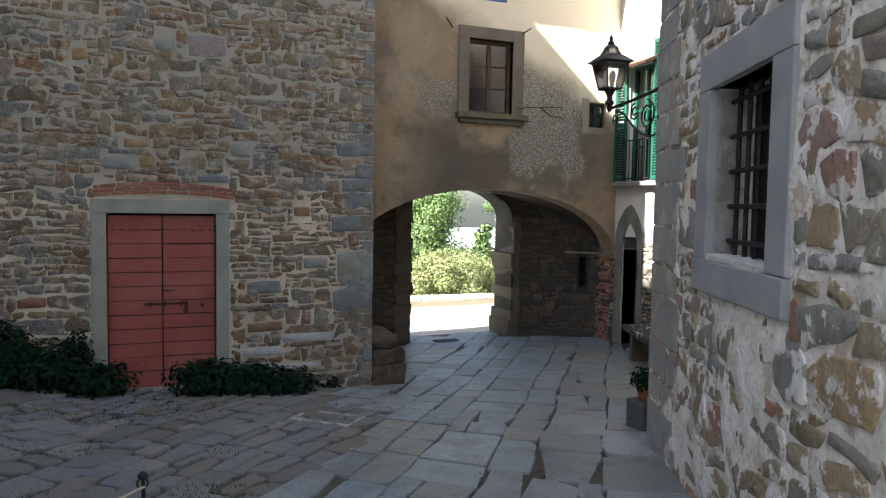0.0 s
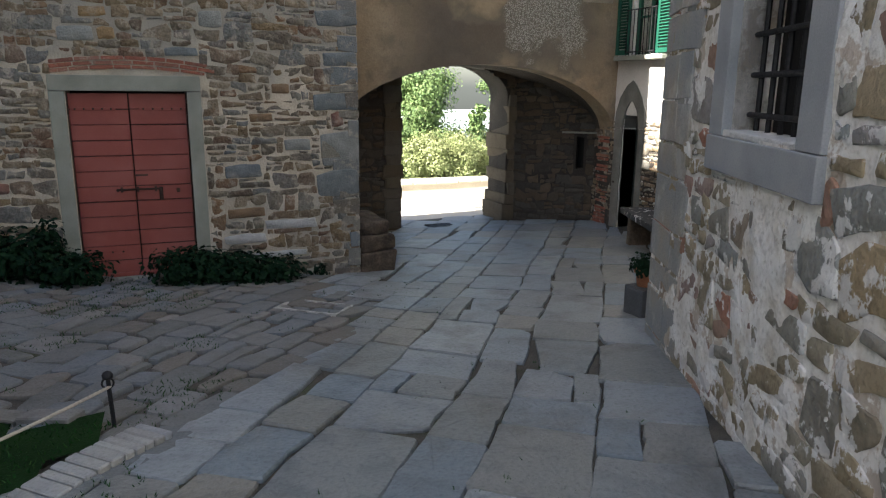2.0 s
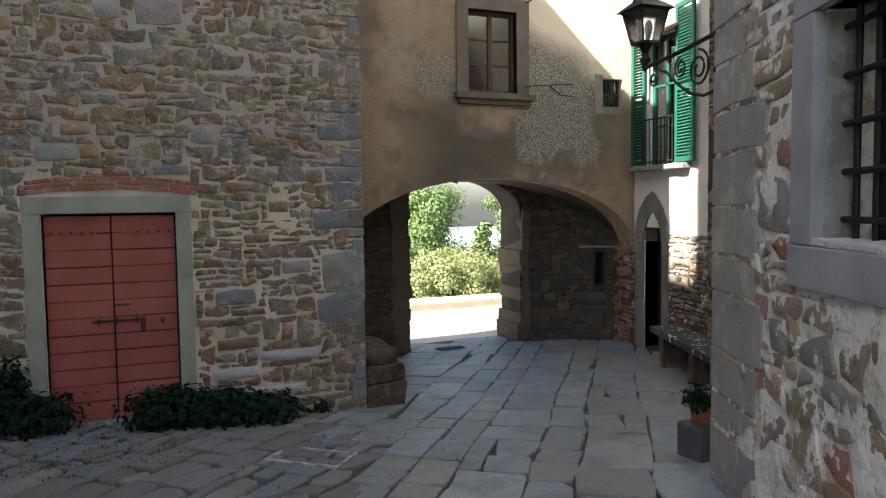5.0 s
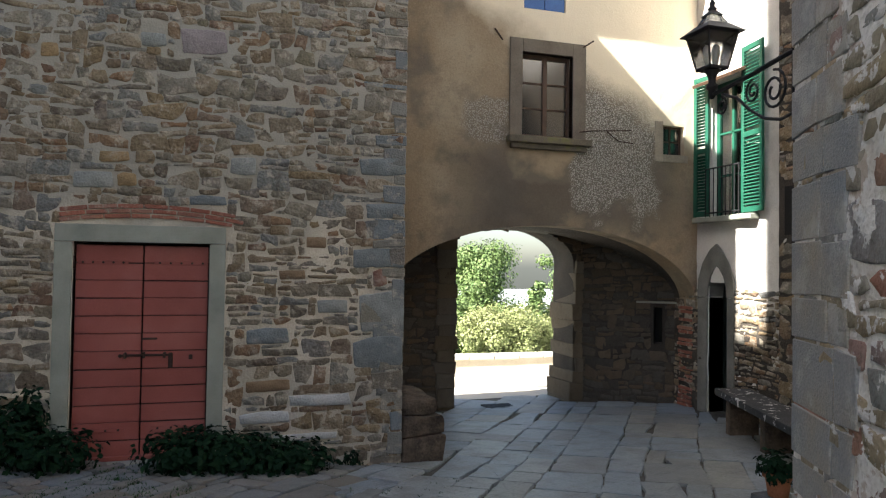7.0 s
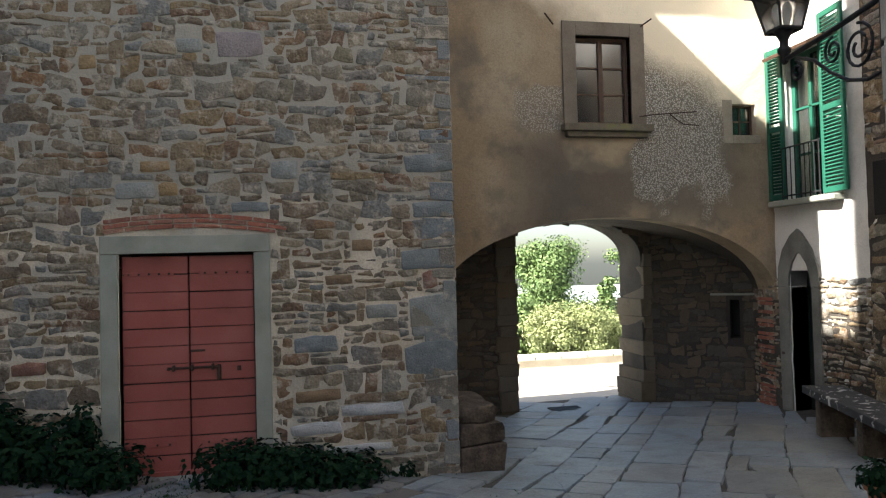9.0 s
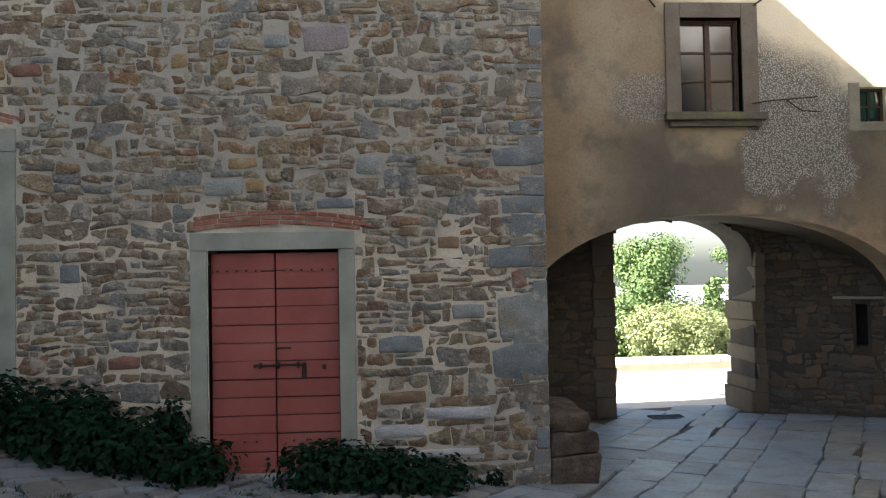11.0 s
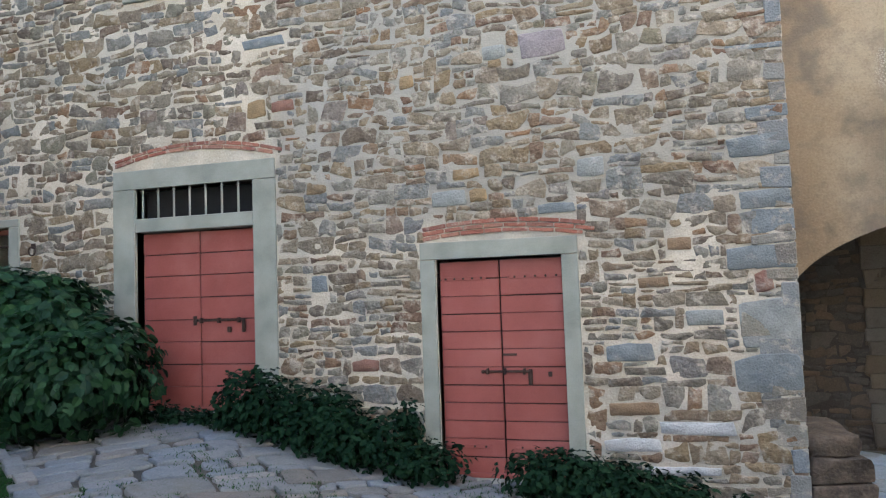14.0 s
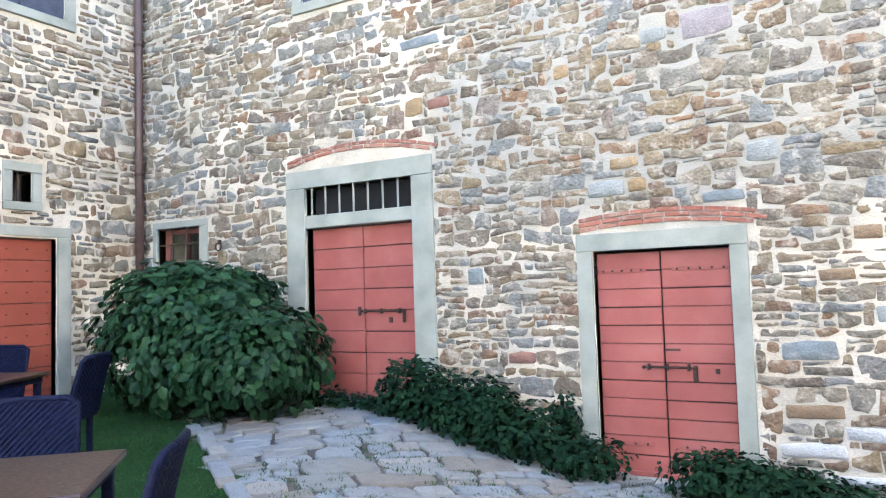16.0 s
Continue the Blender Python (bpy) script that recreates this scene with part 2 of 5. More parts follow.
M_PLAINW = material("plain_stone_wall", [(0.26, 0.22, 0.16), (0.36, 0.31, 0.23)], scale=4, rough=0.95, bump=0.4, relief=0.006)


def glass(name, tint, rough=0.03):
    m = bpy.data.materials.new(name)
    m.use_nodes = True
    b = m.node_tree.nodes["Principled BSDF"]
    b.inputs["Base Color"].default_value = (*tint, 1)
    b.inputs["Roughness"].default_value = rough
    b.inputs["Transmission Weight"].default_value = 1.0
    b.inputs["IOR"].default_value = 1.5
    return m


M_GLASS = glass("window_glass", (0.9, 0.93, 0.92))
M_PANE = material("dark_window_pane", [(0.010, 0.011, 0.012), (0.014, 0.015, 0.016)], scale=2, rough=0.13, bump=0, spec=1.0, amount=0.0)
M_FROST = glass("lantern_glass", (0.95, 0.95, 0.92), 0.25)


# ---- building helpers ----
def finish(name, bm, mat, smooth=False):
    me = bpy.data.meshes.new(name)
    bmesh.ops.recalc_face_normals(bm, faces=bm.faces)
    bm.to_mesh(me)
    bm.free()
    me.materials.append(mat)
    if smooth:
        me.polygons.foreach_set("use_smooth", [True] * len(me.polygons))
    return me


def part(name, bm, mat, parent=None, label="", smooth=False):
    ob = new(name, finish(name, bm, mat, smooth))
    if parent:
        ob.parent = parent
    if label:
        tagged(ob, label)
    return ob


def thing(name, label, category, m=Matrix.Identity(4), group="", kind=""):
    ob = new(name)
    ob.empty_display_size = 0.1
    ob.matrix_world = m
    return tagged(ob, label, category, group, kind)


def box(bm, x0, x1, y0, y1, z0, z1, bevel=0.0, seg=1, m=None):
    vs = [bm.verts.new((x, y, z)) for x in (x0, x1) for y in (y0, y1) for z in (z0, z1)]
    fs = [bm.faces.new([vs[i] for i in q]) for q in ((0, 1, 3, 2), (4, 6, 7, 5), (0, 4, 5, 1), (2, 3, 7, 6), (0, 2, 6, 4), (1, 5, 7, 3))]
    if bevel:
        es = list({e for f in fs for e in f.edges})
        r = bmesh.ops.bevel(bm, geom=es, offset=bevel, segments=seg, affect="EDGES", profile=0.6)
        vs = list({v for v in vs if v.is_valid} | {v for f in r["faces"] for v in f.verts})
    if m is not None:
        bmesh.ops.transform(bm, matrix=m, verts=[v for v in vs if v.is_valid])
    return vs


def boxed(*a, **k):
    bm = bmesh.new()
    box(bm, *a, **k)
    return bm


def lathe(profile, n=20):
    """A turned shape from (radius, height) pairs."""
    bm = bmesh.new()
    rings = []
    for r, z in profile:
        rings.append([bm.verts.new((r * math.cos(2 * math.pi * i / n), r * math.sin(2 * math.pi * i / n), z)) for i in range(n)])
    for a, b in zip(rings, rings[1:]):
        for i in range(n):
            bm.faces.new((a[i], a[(i + 1) % n], b[(i + 1) % n], b[i]))
    bm.faces.new(rings[0][::-1])
    bm.faces.new(rings[-1])
    return bm


def tube(pts, r, n=7, bm=None, taper=1.0):
    """A round bar along points."""
    bm = bm or bmesh.new()
    pts = [Vector(p) for p in pts]
    rings = []
    up = Vector((0.13, 0.31, 0.94))
    for i, p in enumerate(pts):
        d = (pts[min(i + 1, len(pts) - 1)] - pts[max(i - 1, 0)]).normalized()
        a = d.cross(up)
        if a.length < 0.05:
            a = d.cross(Vector((1, 0, 0)))
        a.normalize()
        b = d.cross(a)
        rr = r * (1 + (taper - 1) * i / max(1, len(pts) - 1))
        rings.append([bm.verts.new(p + rr * (math.cos(2 * math.pi * k / n) * a + math.sin(2 * math.pi * k / n) * b)) for k in range(n)])
    for a, b in zip(rings, rings[1:]):
        for k in range(n):
            bm.faces.new((a[k], a[(k + 1) % n], b[(k + 1) % n], b[k]))
    bm.faces.new(rings[0][::-1])
    bm.faces.new(rings[-1])
    return bm


def mesh_from(name, verts, faces, mat, smooth=False):
    me = bpy.data.meshes.new(name)
    me.from_pydata(verts, [], faces)
    me.materials.append(mat)
    if smooth:
        me.polygons.foreach_set("use_smooth", [True] * len(me.polygons))
    me.update()
    return me


def frame_matrix(p, yaw):
    """Wall axes: u along the wall, v up, w out of it. yaw 0: u along +x, w along -y."""
    return Matrix.Translation(p) @ pose(0, 0, 0, 0, 0, yaw) @ Matrix(((1, 0, 0, 0), (0, 0, -1, 0), (0, 1, 0, 0), (0, 0, 0, 1)))


def smooth_steps(x, pts):
    for (a, fa), (b, fb) in zip(pts, pts[1:]):
        if x <= b:
            t = min(1, max(0, (x - a) / (b - a)))
            return fa + (fb - fa) * t
    return pts[-1][1]


def gz(x, y):
    """Height of the ground."""
    base = smooth_steps(x, [(-14, 0.66), (-6.5, 0.60), (-3.4, 0.55), (-1.9, 0.50), (-0.1, 0.02), (1.3, -0.05), (3.2, -0.20), (5.0, -0.23), (9, -0.17)])
    slope = smooth_steps(x, [(-6, -0.05), (-2, -0.05), (-0.5, 0.03), (0.5, 0.068)])
    if y > 0:
        return base - 0.06 * min(y, 5.5)
    return base - slope * y


# ---- ground sheet ----
def ground_sheet():
    xs = sorted({*[round(-14 + 0.35 * i, 3) for i in range(74)], -2500, -600, -150, -60, -30, 20, 40, 80, 200, 700, 2500})
    ys = sorted({*[round(-14 + 0.35 * i, 3) for i in range(62)], -2500, -600, -150, -60, -25, 8.6, 10, 14, 20, 30, 45, 70, 120, 250, 700, 2500})
    def z(x, y):
        h = gz(max(-14, min(11.5, x)), max(-14, min(7.5, y))) - 0.03
        if y > 8:
            h -= min(9.0, (y - 8) * 0.22) + min(70, max(0, y - 60) * 0.06)
        return h
    verts = [(x, y, z(x, y)) for y in ys for x in xs]
    n = len(xs)
    faces = [(j * n + i, j * n + i + 1, (j + 1) * n + i + 1, (j + 1) * n + i) for j in range(len(ys) - 1) for i in range(n - 1)]
    me = mesh_from("ground", verts, faces, M_EARTH, True)
    me.materials.append(M_GRAVEL)
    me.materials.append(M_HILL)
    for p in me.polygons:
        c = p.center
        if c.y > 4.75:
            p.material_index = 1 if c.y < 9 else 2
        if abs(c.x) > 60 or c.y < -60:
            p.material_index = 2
    return tagged(new("ground", me), "sloping earth ground under paving, pale gravel beyond the archway", "ground", kind="structure")


ground_sheet()


# ---- rubble masonry ----
def layout(rng, width, height, holes, course, length, blocked=None, split=.4):
    """Uneven courses of stones, cut where openings are: centre u, v, size, and whether it is laid or left out."""
    out = []
    v = 0.0
    while v < height:
        h = rng.uniform(*course)
        u = -rng.uniform(0, 0.3)
        while u < width:
            w = rng.uniform(*length) * (0.75 + 0.5 * h / course[1])
            pieces = [(v, h)]
            if h > course[0] * 1.6 and rng.random() < split:
                k = rng.uniform(0.3, 0.7)
                pieces = [(v, h * k), (v + h * k, h * (1 - k))]
            for pv, ph in pieces:
                cells = [(u, w)]
                if len(pieces) == 2 and rng.random() < 0.45 and w > length[0] * 2:
                    k = rng.uniform(0.35, 0.65)
                    cells = [(u, w * k), (u + w * k, w * (1 - k))]
                for pu, pw in cells:
                    u0, u1, v0, v1 = max(0, pu), min(width, pu + pw), pv, min(height, pv + ph)
                    for a, b, c, d in holes:
                        if u1 > a and u0 < b and v1 > c and v0 < d:
                            gaps = [(a - u0, "r"), (u1 - b, "l"), (c - v0, "t"), (v1 - d, "b")]
                            g, side = max(gaps)
                            if side == "r": u1 = a
                            elif side == "l": u0 = b
                            elif side == "t": v1 = c
                            else: v0 = d
                    if u1 - u0 < 0.05 or v1 - v0 < 0.035:
                        continue
                    cu, cv = (u0 + u1) / 2, (v0 + v1) / 2
                    out.append((cu, cv, u1 - u0, v1 - v0, not (blocked and blocked(cu, cv, u1 - u0, v1 - v0))))
            u += w
        v += h
    return out


def clip_half(poly, nx, ny, c):
    """The part of a polygon where nx * x + ny * y <= c."""
    out = []
    for k, p in enumerate(poly):
        q = poly[(k + 1) % len(poly)]
        dp, dq = nx * p[0] + ny * p[1] - c, nx * q[0] + ny * q[1] - c
        if dp <= 0:
            out.append(p)
        if (dp < 0 < dq) or (dq < 0 < dp):
            t = dp / (dp - dq)
            out.append((p[0] + (q[0] - p[0]) * t, p[1] + (q[1] - p[1]) * t))
    return out


def fitted_cells(rng, stones, holes, width, height, warp, jitter):
    """Angular stones that follow wandering courses: four-sided cells bent together, some with a corner off or tapering, cut at openings."""
    out = []
    wu_, wv_, fu, fv = warp
    for cu, cv, w, h, laid in stones:
        if not laid:
            continue
        near = min([max(a - cu, cu - b, c - cv, cv - d) for a, b, c, d in holes] + [1.0])
        k = min(1, max(.15, (near - h * .5) / .25))
        def bent(u, v):
            return (u + k * wu_ * noise.noise(Vector((u * fu, v * fu, 1.7))), v + k * (wv_ * noise.noise(Vector((u * fv, v * fv, 8.3))) + .4 * wv_ * noise.noise(Vector((u * fv * 3, v * fv * 3, 4.1)))))
        ends = [[-h / 2, h / 2], [-h / 2, h / 2]]
        if rng.random() < .35 * jitter / .1:
            e = ends[rng.randrange(2)]
            q = rng.uniform(.55, .85)
            z = rng.uniform(-.5, .5) * (1 - q) * h
            e[0], e[1] = e[0] * q + z, e[1] * q + z
        raw = [(-w / 2, ends[0][0]), (0, (ends[0][0] + ends[1][0]) / 2), (w / 2, ends[1][0]), (w / 2, ends[1][1]), (0, (ends[0][1] + ends[1][1]) / 2), (-w / 2, ends[0][1])]
        raw = [(x + rng.uniform(-1, 1) * jitter * min(w, h * 1.5), y + rng.uniform(-1, 1) * jitter * h) for x, y in raw]
        if rng.random() < 2.2 * jitter:
            i = rng.choice([0, 2, 3, 5])
            p, q, r = raw[i - 1], raw[i], raw[(i + 1) % 6]
            f = rng.uniform(.25, .5)
            raw[i:i + 1] = [(q[0] + (p[0] - q[0]) * f, q[1] + (p[1] - q[1]) * f), (q[0] + (r[0] - q[0]) * f, q[1] + (r[1] - q[1]) * f)]
        r = k * rng.gauss(0, 1) * jitter * .6
        raw = [(x * math.cos(r) - y * math.sin(r), x * math.sin(r) + y * math.cos(r)) for x, y in raw]
        poly = [bent(cu + x, cv + y) for x, y in raw]
        for nx, ny, c in ((1, 0, width), (-1, 0, 0), (0, 1, height), (0, -1, 0)):
            poly = clip_half(poly, nx, ny, c)
        for a, b, c, d in holes:
            if len(poly) > 2 and max(p[0] for p in poly) > a and min(p[0] for p in poly) < b and max(p[1] for p in poly) > c and min(p[1] for p in poly) < d:
                g, side = max((a - cu, (1, 0, a)), (cu - b, (-1, 0, -b)), (c - cv, (0, 1, c)), (cv - d, (0, -1, -d)))
                poly = clip_half(poly, *side)
        if len(poly) < 3:
            continue
        du, dv = max(p[0] for p in poly) - min(p[0] for p in poly), max(p[1] for p in poly) - min(p[1] for p in poly)
        if du < .03 or dv < .025:
            continue
        mu, mv = sum(p[0] for p in poly) / len(poly), sum(p[1] for p in poly) / len(poly)
        out.append((mu, mv, du, dv, [(p[0] - mu, p[1] - mv) for p in poly]))
    return out


def broken_outline(rng, poly, long_edge, rough, cut):
    """Corners knocked off and long edges bent."""
    ring = []
    n = len(poly)
    for k in range(n):
        (x0, y0), (x1, y1) = poly[k], poly[(k + 1) % n]
        L = math.hypot(x1 - x0, y1 - y0)
        if L < .012:
            continue
        c = min(.45, cut * rng.uniform(.5, 1.6) / L)
        ts = [c, 1 - c] if L < long_edge else [c, rng.uniform(.4, .6), 1 - c]
        for t in ts:
            j = rng.uniform(-rough, rough)
            ring.append((x0 + (x1 - x0) * t - (y1 - y0) / L * j, y0 + (y1 - y0) * t + (x1 - x0) / L * j))
    return ring


def stone_mesh(rng, poly, w, h, joint, depth):
    """One stone of a wall: side, broken arris and nearly flat face."""
    ring = broken_outline(rng, poly, .2, .006, .004 + .05 * min(w, h))
    j = joint * rng.choice([.2, .4, .7, 1.0, 1.8])
    su, sv = max(.6, 1 - j / w), max(.55, 1 - j / h)
    ring = [(u * su, v * sv) for u, v in ring]
    n = len(ring)
    tu, tv = rng.uniform(-.035, .035), rng.uniform(-.05, .05)
    vs = [(u, v, -.03) for u, v in ring]
    vs += [(u * .99, v * .985, depth * (.55 + rng.uniform(-.25, .15)) + tu * u + tv * v) for u, v in ring]
    vs += [(u * .94, v * .91, depth * (.95 + rng.uniform(-.15, .1)) + tu * u + tv * v) for u, v in ring]
    vs.append((0, 0, depth * rng.uniform(.85, 1.25)))
    fs = [(l * n + k, l * n + (k + 1) % n, (l + 1) * n + (k + 1) % n, (l + 1) * n + k) for l in range(2) for k in range(n)]
    fs += [(2 * n + k, 2 * n + (k + 1) % n, 3 * n) for k in range(n)]
    return vs, fs


def rubble(parent, M, width, height, holes, mats, seed, course=(0.065, 0.215), length=(0.09, 0.33), joint=0.013, depth=(0.003, 0.012), own=None, limit=300, blocked=None, warp=(.05, .06, 2.1, 1.3), jitter=.17, split=.5):
    """Stones on a wall: those inside the stretch 'own' (u0, u1, v0, v1) are objects, the rest one joined mesh."""
    rng = random.Random(seed)
    stones = fitted_cells(rng, layout(rng, width, height, holes, course, length, blocked, split), holes, width, height, warp, jitter)
    V, F = [], []
    made = 0
    for cu, cv, w, h, poly in stones:
        vs, fs = stone_mesh(rng, poly, w, h, joint, rng.uniform(*depth))
        mm = M @ Matrix.Translation((cu, cv, 0))
        if own and made < limit and own[0] < cu < own[1] and own[2] < cv < own[3]:
            ob = new("stone", mesh_from("stone", vs, fs, mats[0], True))
            ob.parent = parent
            ob.matrix_world = mm
            made += 1
        else:
            o = len(V)
            V += [(mm @ Vector(p))[:] for p in vs]
            F += [tuple(o + q for q in f) for f in fs]
    if V:
        ob = new("rubble_stones", mesh_from("rubble_stones", V, F, mats[1], True))
        ob.parent = parent
        tagged(ob, kind="stuff")


def wall_body(M, width, v0, height, holes, thick, bm=None, gap=0.03):
    """The wall behind its face, as blocks round the openings."""
    bm = bm or bmesh.new()
    us = sorted({0, width, *[a for h in holes for a in h[:2]]})
    us = [u for u in us if 0 <= u <= width]
    for a, b in zip(us, us[1:]):
        cuts = sorted([(max(v0, h[2]), h[3]) for h in holes if h[0] < (a + b) / 2 < h[1]])
        v = v0
        for c, d in cuts + [(height, height)]:
            if c > v:
                box(bm, a, b, v, c, -thick, -gap, m=M)
            v = max(v, d)
    return bm


def mortar_face(M, width, v0, height, holes, step=0.05, lift=0.012, seed=0, patch=0.0, skip=None, worn=0.0):
    """The uneven mortar between the stones, as a fine sheet that swells and sinks."""
    nu, nv = int(width / step), int((height - v0) / step)
    V, F = [], []
    for j in range(nv + 1):
        for i in range(nu + 1):
            u, v = width * i / nu, v0 + (height - v0) * j / nv
            w = lift * (noise.noise(Vector((u * 5, v * 5, seed))) + 0.6 * noise.noise(Vector((u * 14, v * 14, seed)))) - 0.002
            if worn:
                w += worn * min(1, max(0, (v - 2.5 + .8 * noise.noise(Vector((u * .7, v * .7, 2)))) / .8))
            if patch:
                w += patch * max(-0.12, noise.noise(Vector((u * 1.1, v * 1.1, seed + 4))) + 0.5 * noise.noise(Vector((u * 3.3, v * 3.3, seed + 7))))
            V.append((M @ Vector((u, v, w)))[:])
    for j in range(nv):
        for i in range(nu):
            u, v = width * (i + .5) / nu, v0 + (height - v0) * (j + .5) / nv
            if any(a < u < b and c < v < d for a, b, c, d in holes) or (skip and skip(u, v)):
                continue
            k = j * (nu + 1) + i
            F.append((k, k + 1, k + nu + 2, k + nu + 1))
    return V, F


def rubble_wall(name, label, M, width, v0, height, holes, mats, mortar, seed, thick=0.5, own=None, limit=300, lift=0.012, patch=0.0, skip=None, blocked=None, wide=(), worn=0.0, step=0.05, **k):
    """A wall with thickness, openings, a mortar face and its stones. wide: further areas kept free of stones (surrounds)."""
    wall = part(name, wall_body(M, width, v0, height, holes, thick), mortar)
    tagged(wall, label, "wall", kind="structure")
    V, F = mortar_face(M, width, v0, height, holes, lift=lift, seed=seed, patch=patch, skip=skip, worn=worn, step=step)
    face = new("mortar", mesh_from("mortar", V, F, mortar, True))
    face.parent = wall
    Mv = M @ Matrix.Translation((0, v0, 0))
    hs = [(a, b, c - v0, d - v0) for a, b, c, d in [*holes, *wide]]
    o = (own[0], own[1], own[2] - v0, own[3] - v0) if own else None
    bl = (lambda u, v, w, h: blocked(u, v + v0, w, h)) if blocked else None
    rubble(wall, Mv, width, height - v0, hs, mats, seed, own=o, limit=limit, blocked=bl, **k)
    return wall


# ---- north wall with the red doors ----
W0 = -6.3                                   # its left end; the right end is the corner at x = 3.15
MW = frame_matrix((W0, 0, 0), 0)
def wu(x0, x1, z0, z1):
    return (x0 - W0, x1 - W0, z0, z1)
DOOR1, DOOR2, SMALLWIN, UPWIN = wu(0, 1.205, -0.3, 2.05), wu(-3.44, -1.965, 0.3, 2.985), wu(-6.02, -5.2, 1.75, 2.67), wu(-3.42, -2.2, 5.22, 6.9)
wide_w = [wu(-0.15, 1.36, -0.3, 2.215), wu(-3.73, -1.70, 0.3, 3.2), wu(-6.1, -5.05, 1.65, 2.76), wu(-3.57, -2.05, 5.09, 7.0), wu(-0.1, 1.34, 2.2, 2.40), wu(-3.7, -1.68, 3.19, 3.36)]

# single stones that stand out in the masonry: colour, x from, x to, z from, z to
BLUE, WHITE, OCHRE, REDDISH, PURPLE, BROWN, GREY = (0.165, 0.18, 0.178), (0.40, 0.40, 0.385), (0.27, 0.185, 0.095), (0.20, 0.105, 0.075), (0.24, 0.205, 0.20), (0.20, 0.135, 0.08), (0.23, 0.235, 0.215)
MARKED = [(PURPLE, 0.89, 1.34, 3.90, 4.15), (OCHRE, 0.20, 0.47, 2.80, 2.92), (OCHRE, 0.36, 0.54, 2.58, 2.71), (BLUE, -2.07, -1.55, 4.37, 4.49), (REDDISH, -1.73, -1.46, 3.67, 3.79), (OCHRE, -2.01, -1.79, 3.63, 3.82),
          (WHITE, 1.98, 2.62, 0.44, 0.55), (WHITE, 1.83, 2.48, 0.09, 0.17), (WHITE, 1.50, 2.01, 0.28, 0.40), (BLUE, 2.62, 3.16, 0.81, 1.13), (BLUE, 2.61, 3.16, 1.84, 2.05), (REDDISH, 2.82, 2.97, 1.65, 1.83),
          (BROWN, 1.56, 2.01, 0.59, 0.72), (BLUE, 1.56, 1.99, 1.07, 1.23), (GREY, 1.38, 1.63, 2.74, 2.92), (BLUE, 1.01, 1.36, 2.43, 2.52), (GREY, -0.01, 0.33, 2.56, 2.71), (REDDISH, -0.89, -0.61, 0.98, 1.10),
          (BROWN, 2.13, 2.34, 2.03, 2.15), (OCHRE, -0.31, -0.16, 3.75, 3.88), (GREY, 0.54, 0.77, 3.93, 4.07), (BLUE, 2.66, 3.16, 2.81, 3.00), (BLUE, 2.73, 3.16, 2.35, 2.52), (BROWN, 1.86, 2.14, 1.71, 1.81),
          (GREY, 2.25, 2.57, 1.37, 1.51), (BLUE, -1.32, -1.13, 1.77, 1.95), (GREY, 2.68, 3.16, 1.18, 1.60)]
wide_w += [wu(*q[1:]) for q in MARKED]
wall_north = rubble_wall("wall_north", "rubble stone house wall with pale lime mortar", MW, 3.15 - W0, -0.6, 8.4, [DOOR1, DOOR2, SMALLWIN, UPWIN], M_STONE, M_MORTAR, 11,
                         thick=0.5, own=wu(-1.7, 3.1, 0.0, 3.2), limit=300, wide=wide_w, lift=0.011, patch=0.007, worn=0.001, step=0.028)


_marks = {}
rng = random.Random(6)
for c, x0, x1, z0, z1 in MARKED:
    if c not in _marks:
        _marks[c] = material("marked_stone", [tuple(k * .8 for k in c), c, tuple(min(.8, k * 1.2) for k in c)], scale=7, rough=.9, bump=.6, relief=.02, stain=((.42, .39, .33), 5, .56, .70, .5))
    hw, hh = (x1 - x0) / 2, (z1 - z0) / 2
    poly = [(-hw + rng.uniform(0, .12) * hw, -hh), (hw * rng.uniform(-.2, .3), -hh * rng.uniform(.9, 1.1)), (hw, -hh * rng.uniform(.6, 1)), (hw * rng.uniform(.85, 1), hh), (hw * rng.uniform(-.3, .2), hh * rng.uniform(.9, 1.1)), (-hw, hh * rng.uniform(.6, 1))]
    vs, fs = stone_mesh(rng, poly, 2 * hw, 2 * hh, .006, .014)
    ob = new("stone", mesh_from("stone", vs, fs, _marks[c], True))
    ob.parent = wall_north
    ob.matrix_world = MW @ Matrix.Translation(((x0 + x1) / 2 - W0, (z0 + z1) / 2, 0))


def quoins(parent, mat, x, y0, z0, z1, seed):
    """Larger squared stones up a corner."""
    rng = random.Random(seed)
    z = z0
    while z < z1:
        h = rng.uniform(0.07, 0.26)
        w = rng.choice([0.12, 0.16, 0.24, 0.32, 0.45])
        bm = boxed(x - w, x + rng.uniform(0, .012), y0 - 0.006 - rng.uniform(0, .010), y0 + 0.3, z, z + h - rng.uniform(.008, .03), bevel=0.008)
        for v in bm.verts:
            v.co += Vector((1 if v.co.x < x - .05 else .2, .3, 1)) * .03 * noise.noise(Vector((v.co.x * 4, v.co.y, v.co.z * 4)))
        part("corner_stone", bm, M_STONE_Q, parent)
        z += h


M_STONE_Q = stone_pair("corner_sandstone", [(0.15, 0.17, 0.18), (0.19, 0.195, 0.185), (0.21, 0.185, 0.14), (0.15, 0.125, 0.095), (0.18, 0.20, 0.21)], scale=5, rough=0.9, bump=0.7, relief=0.02, stain=LICHEN)[0]
quoins(wall_north, M_STONE_Q, 3.15, 0, -0.5, 6.6, 3)
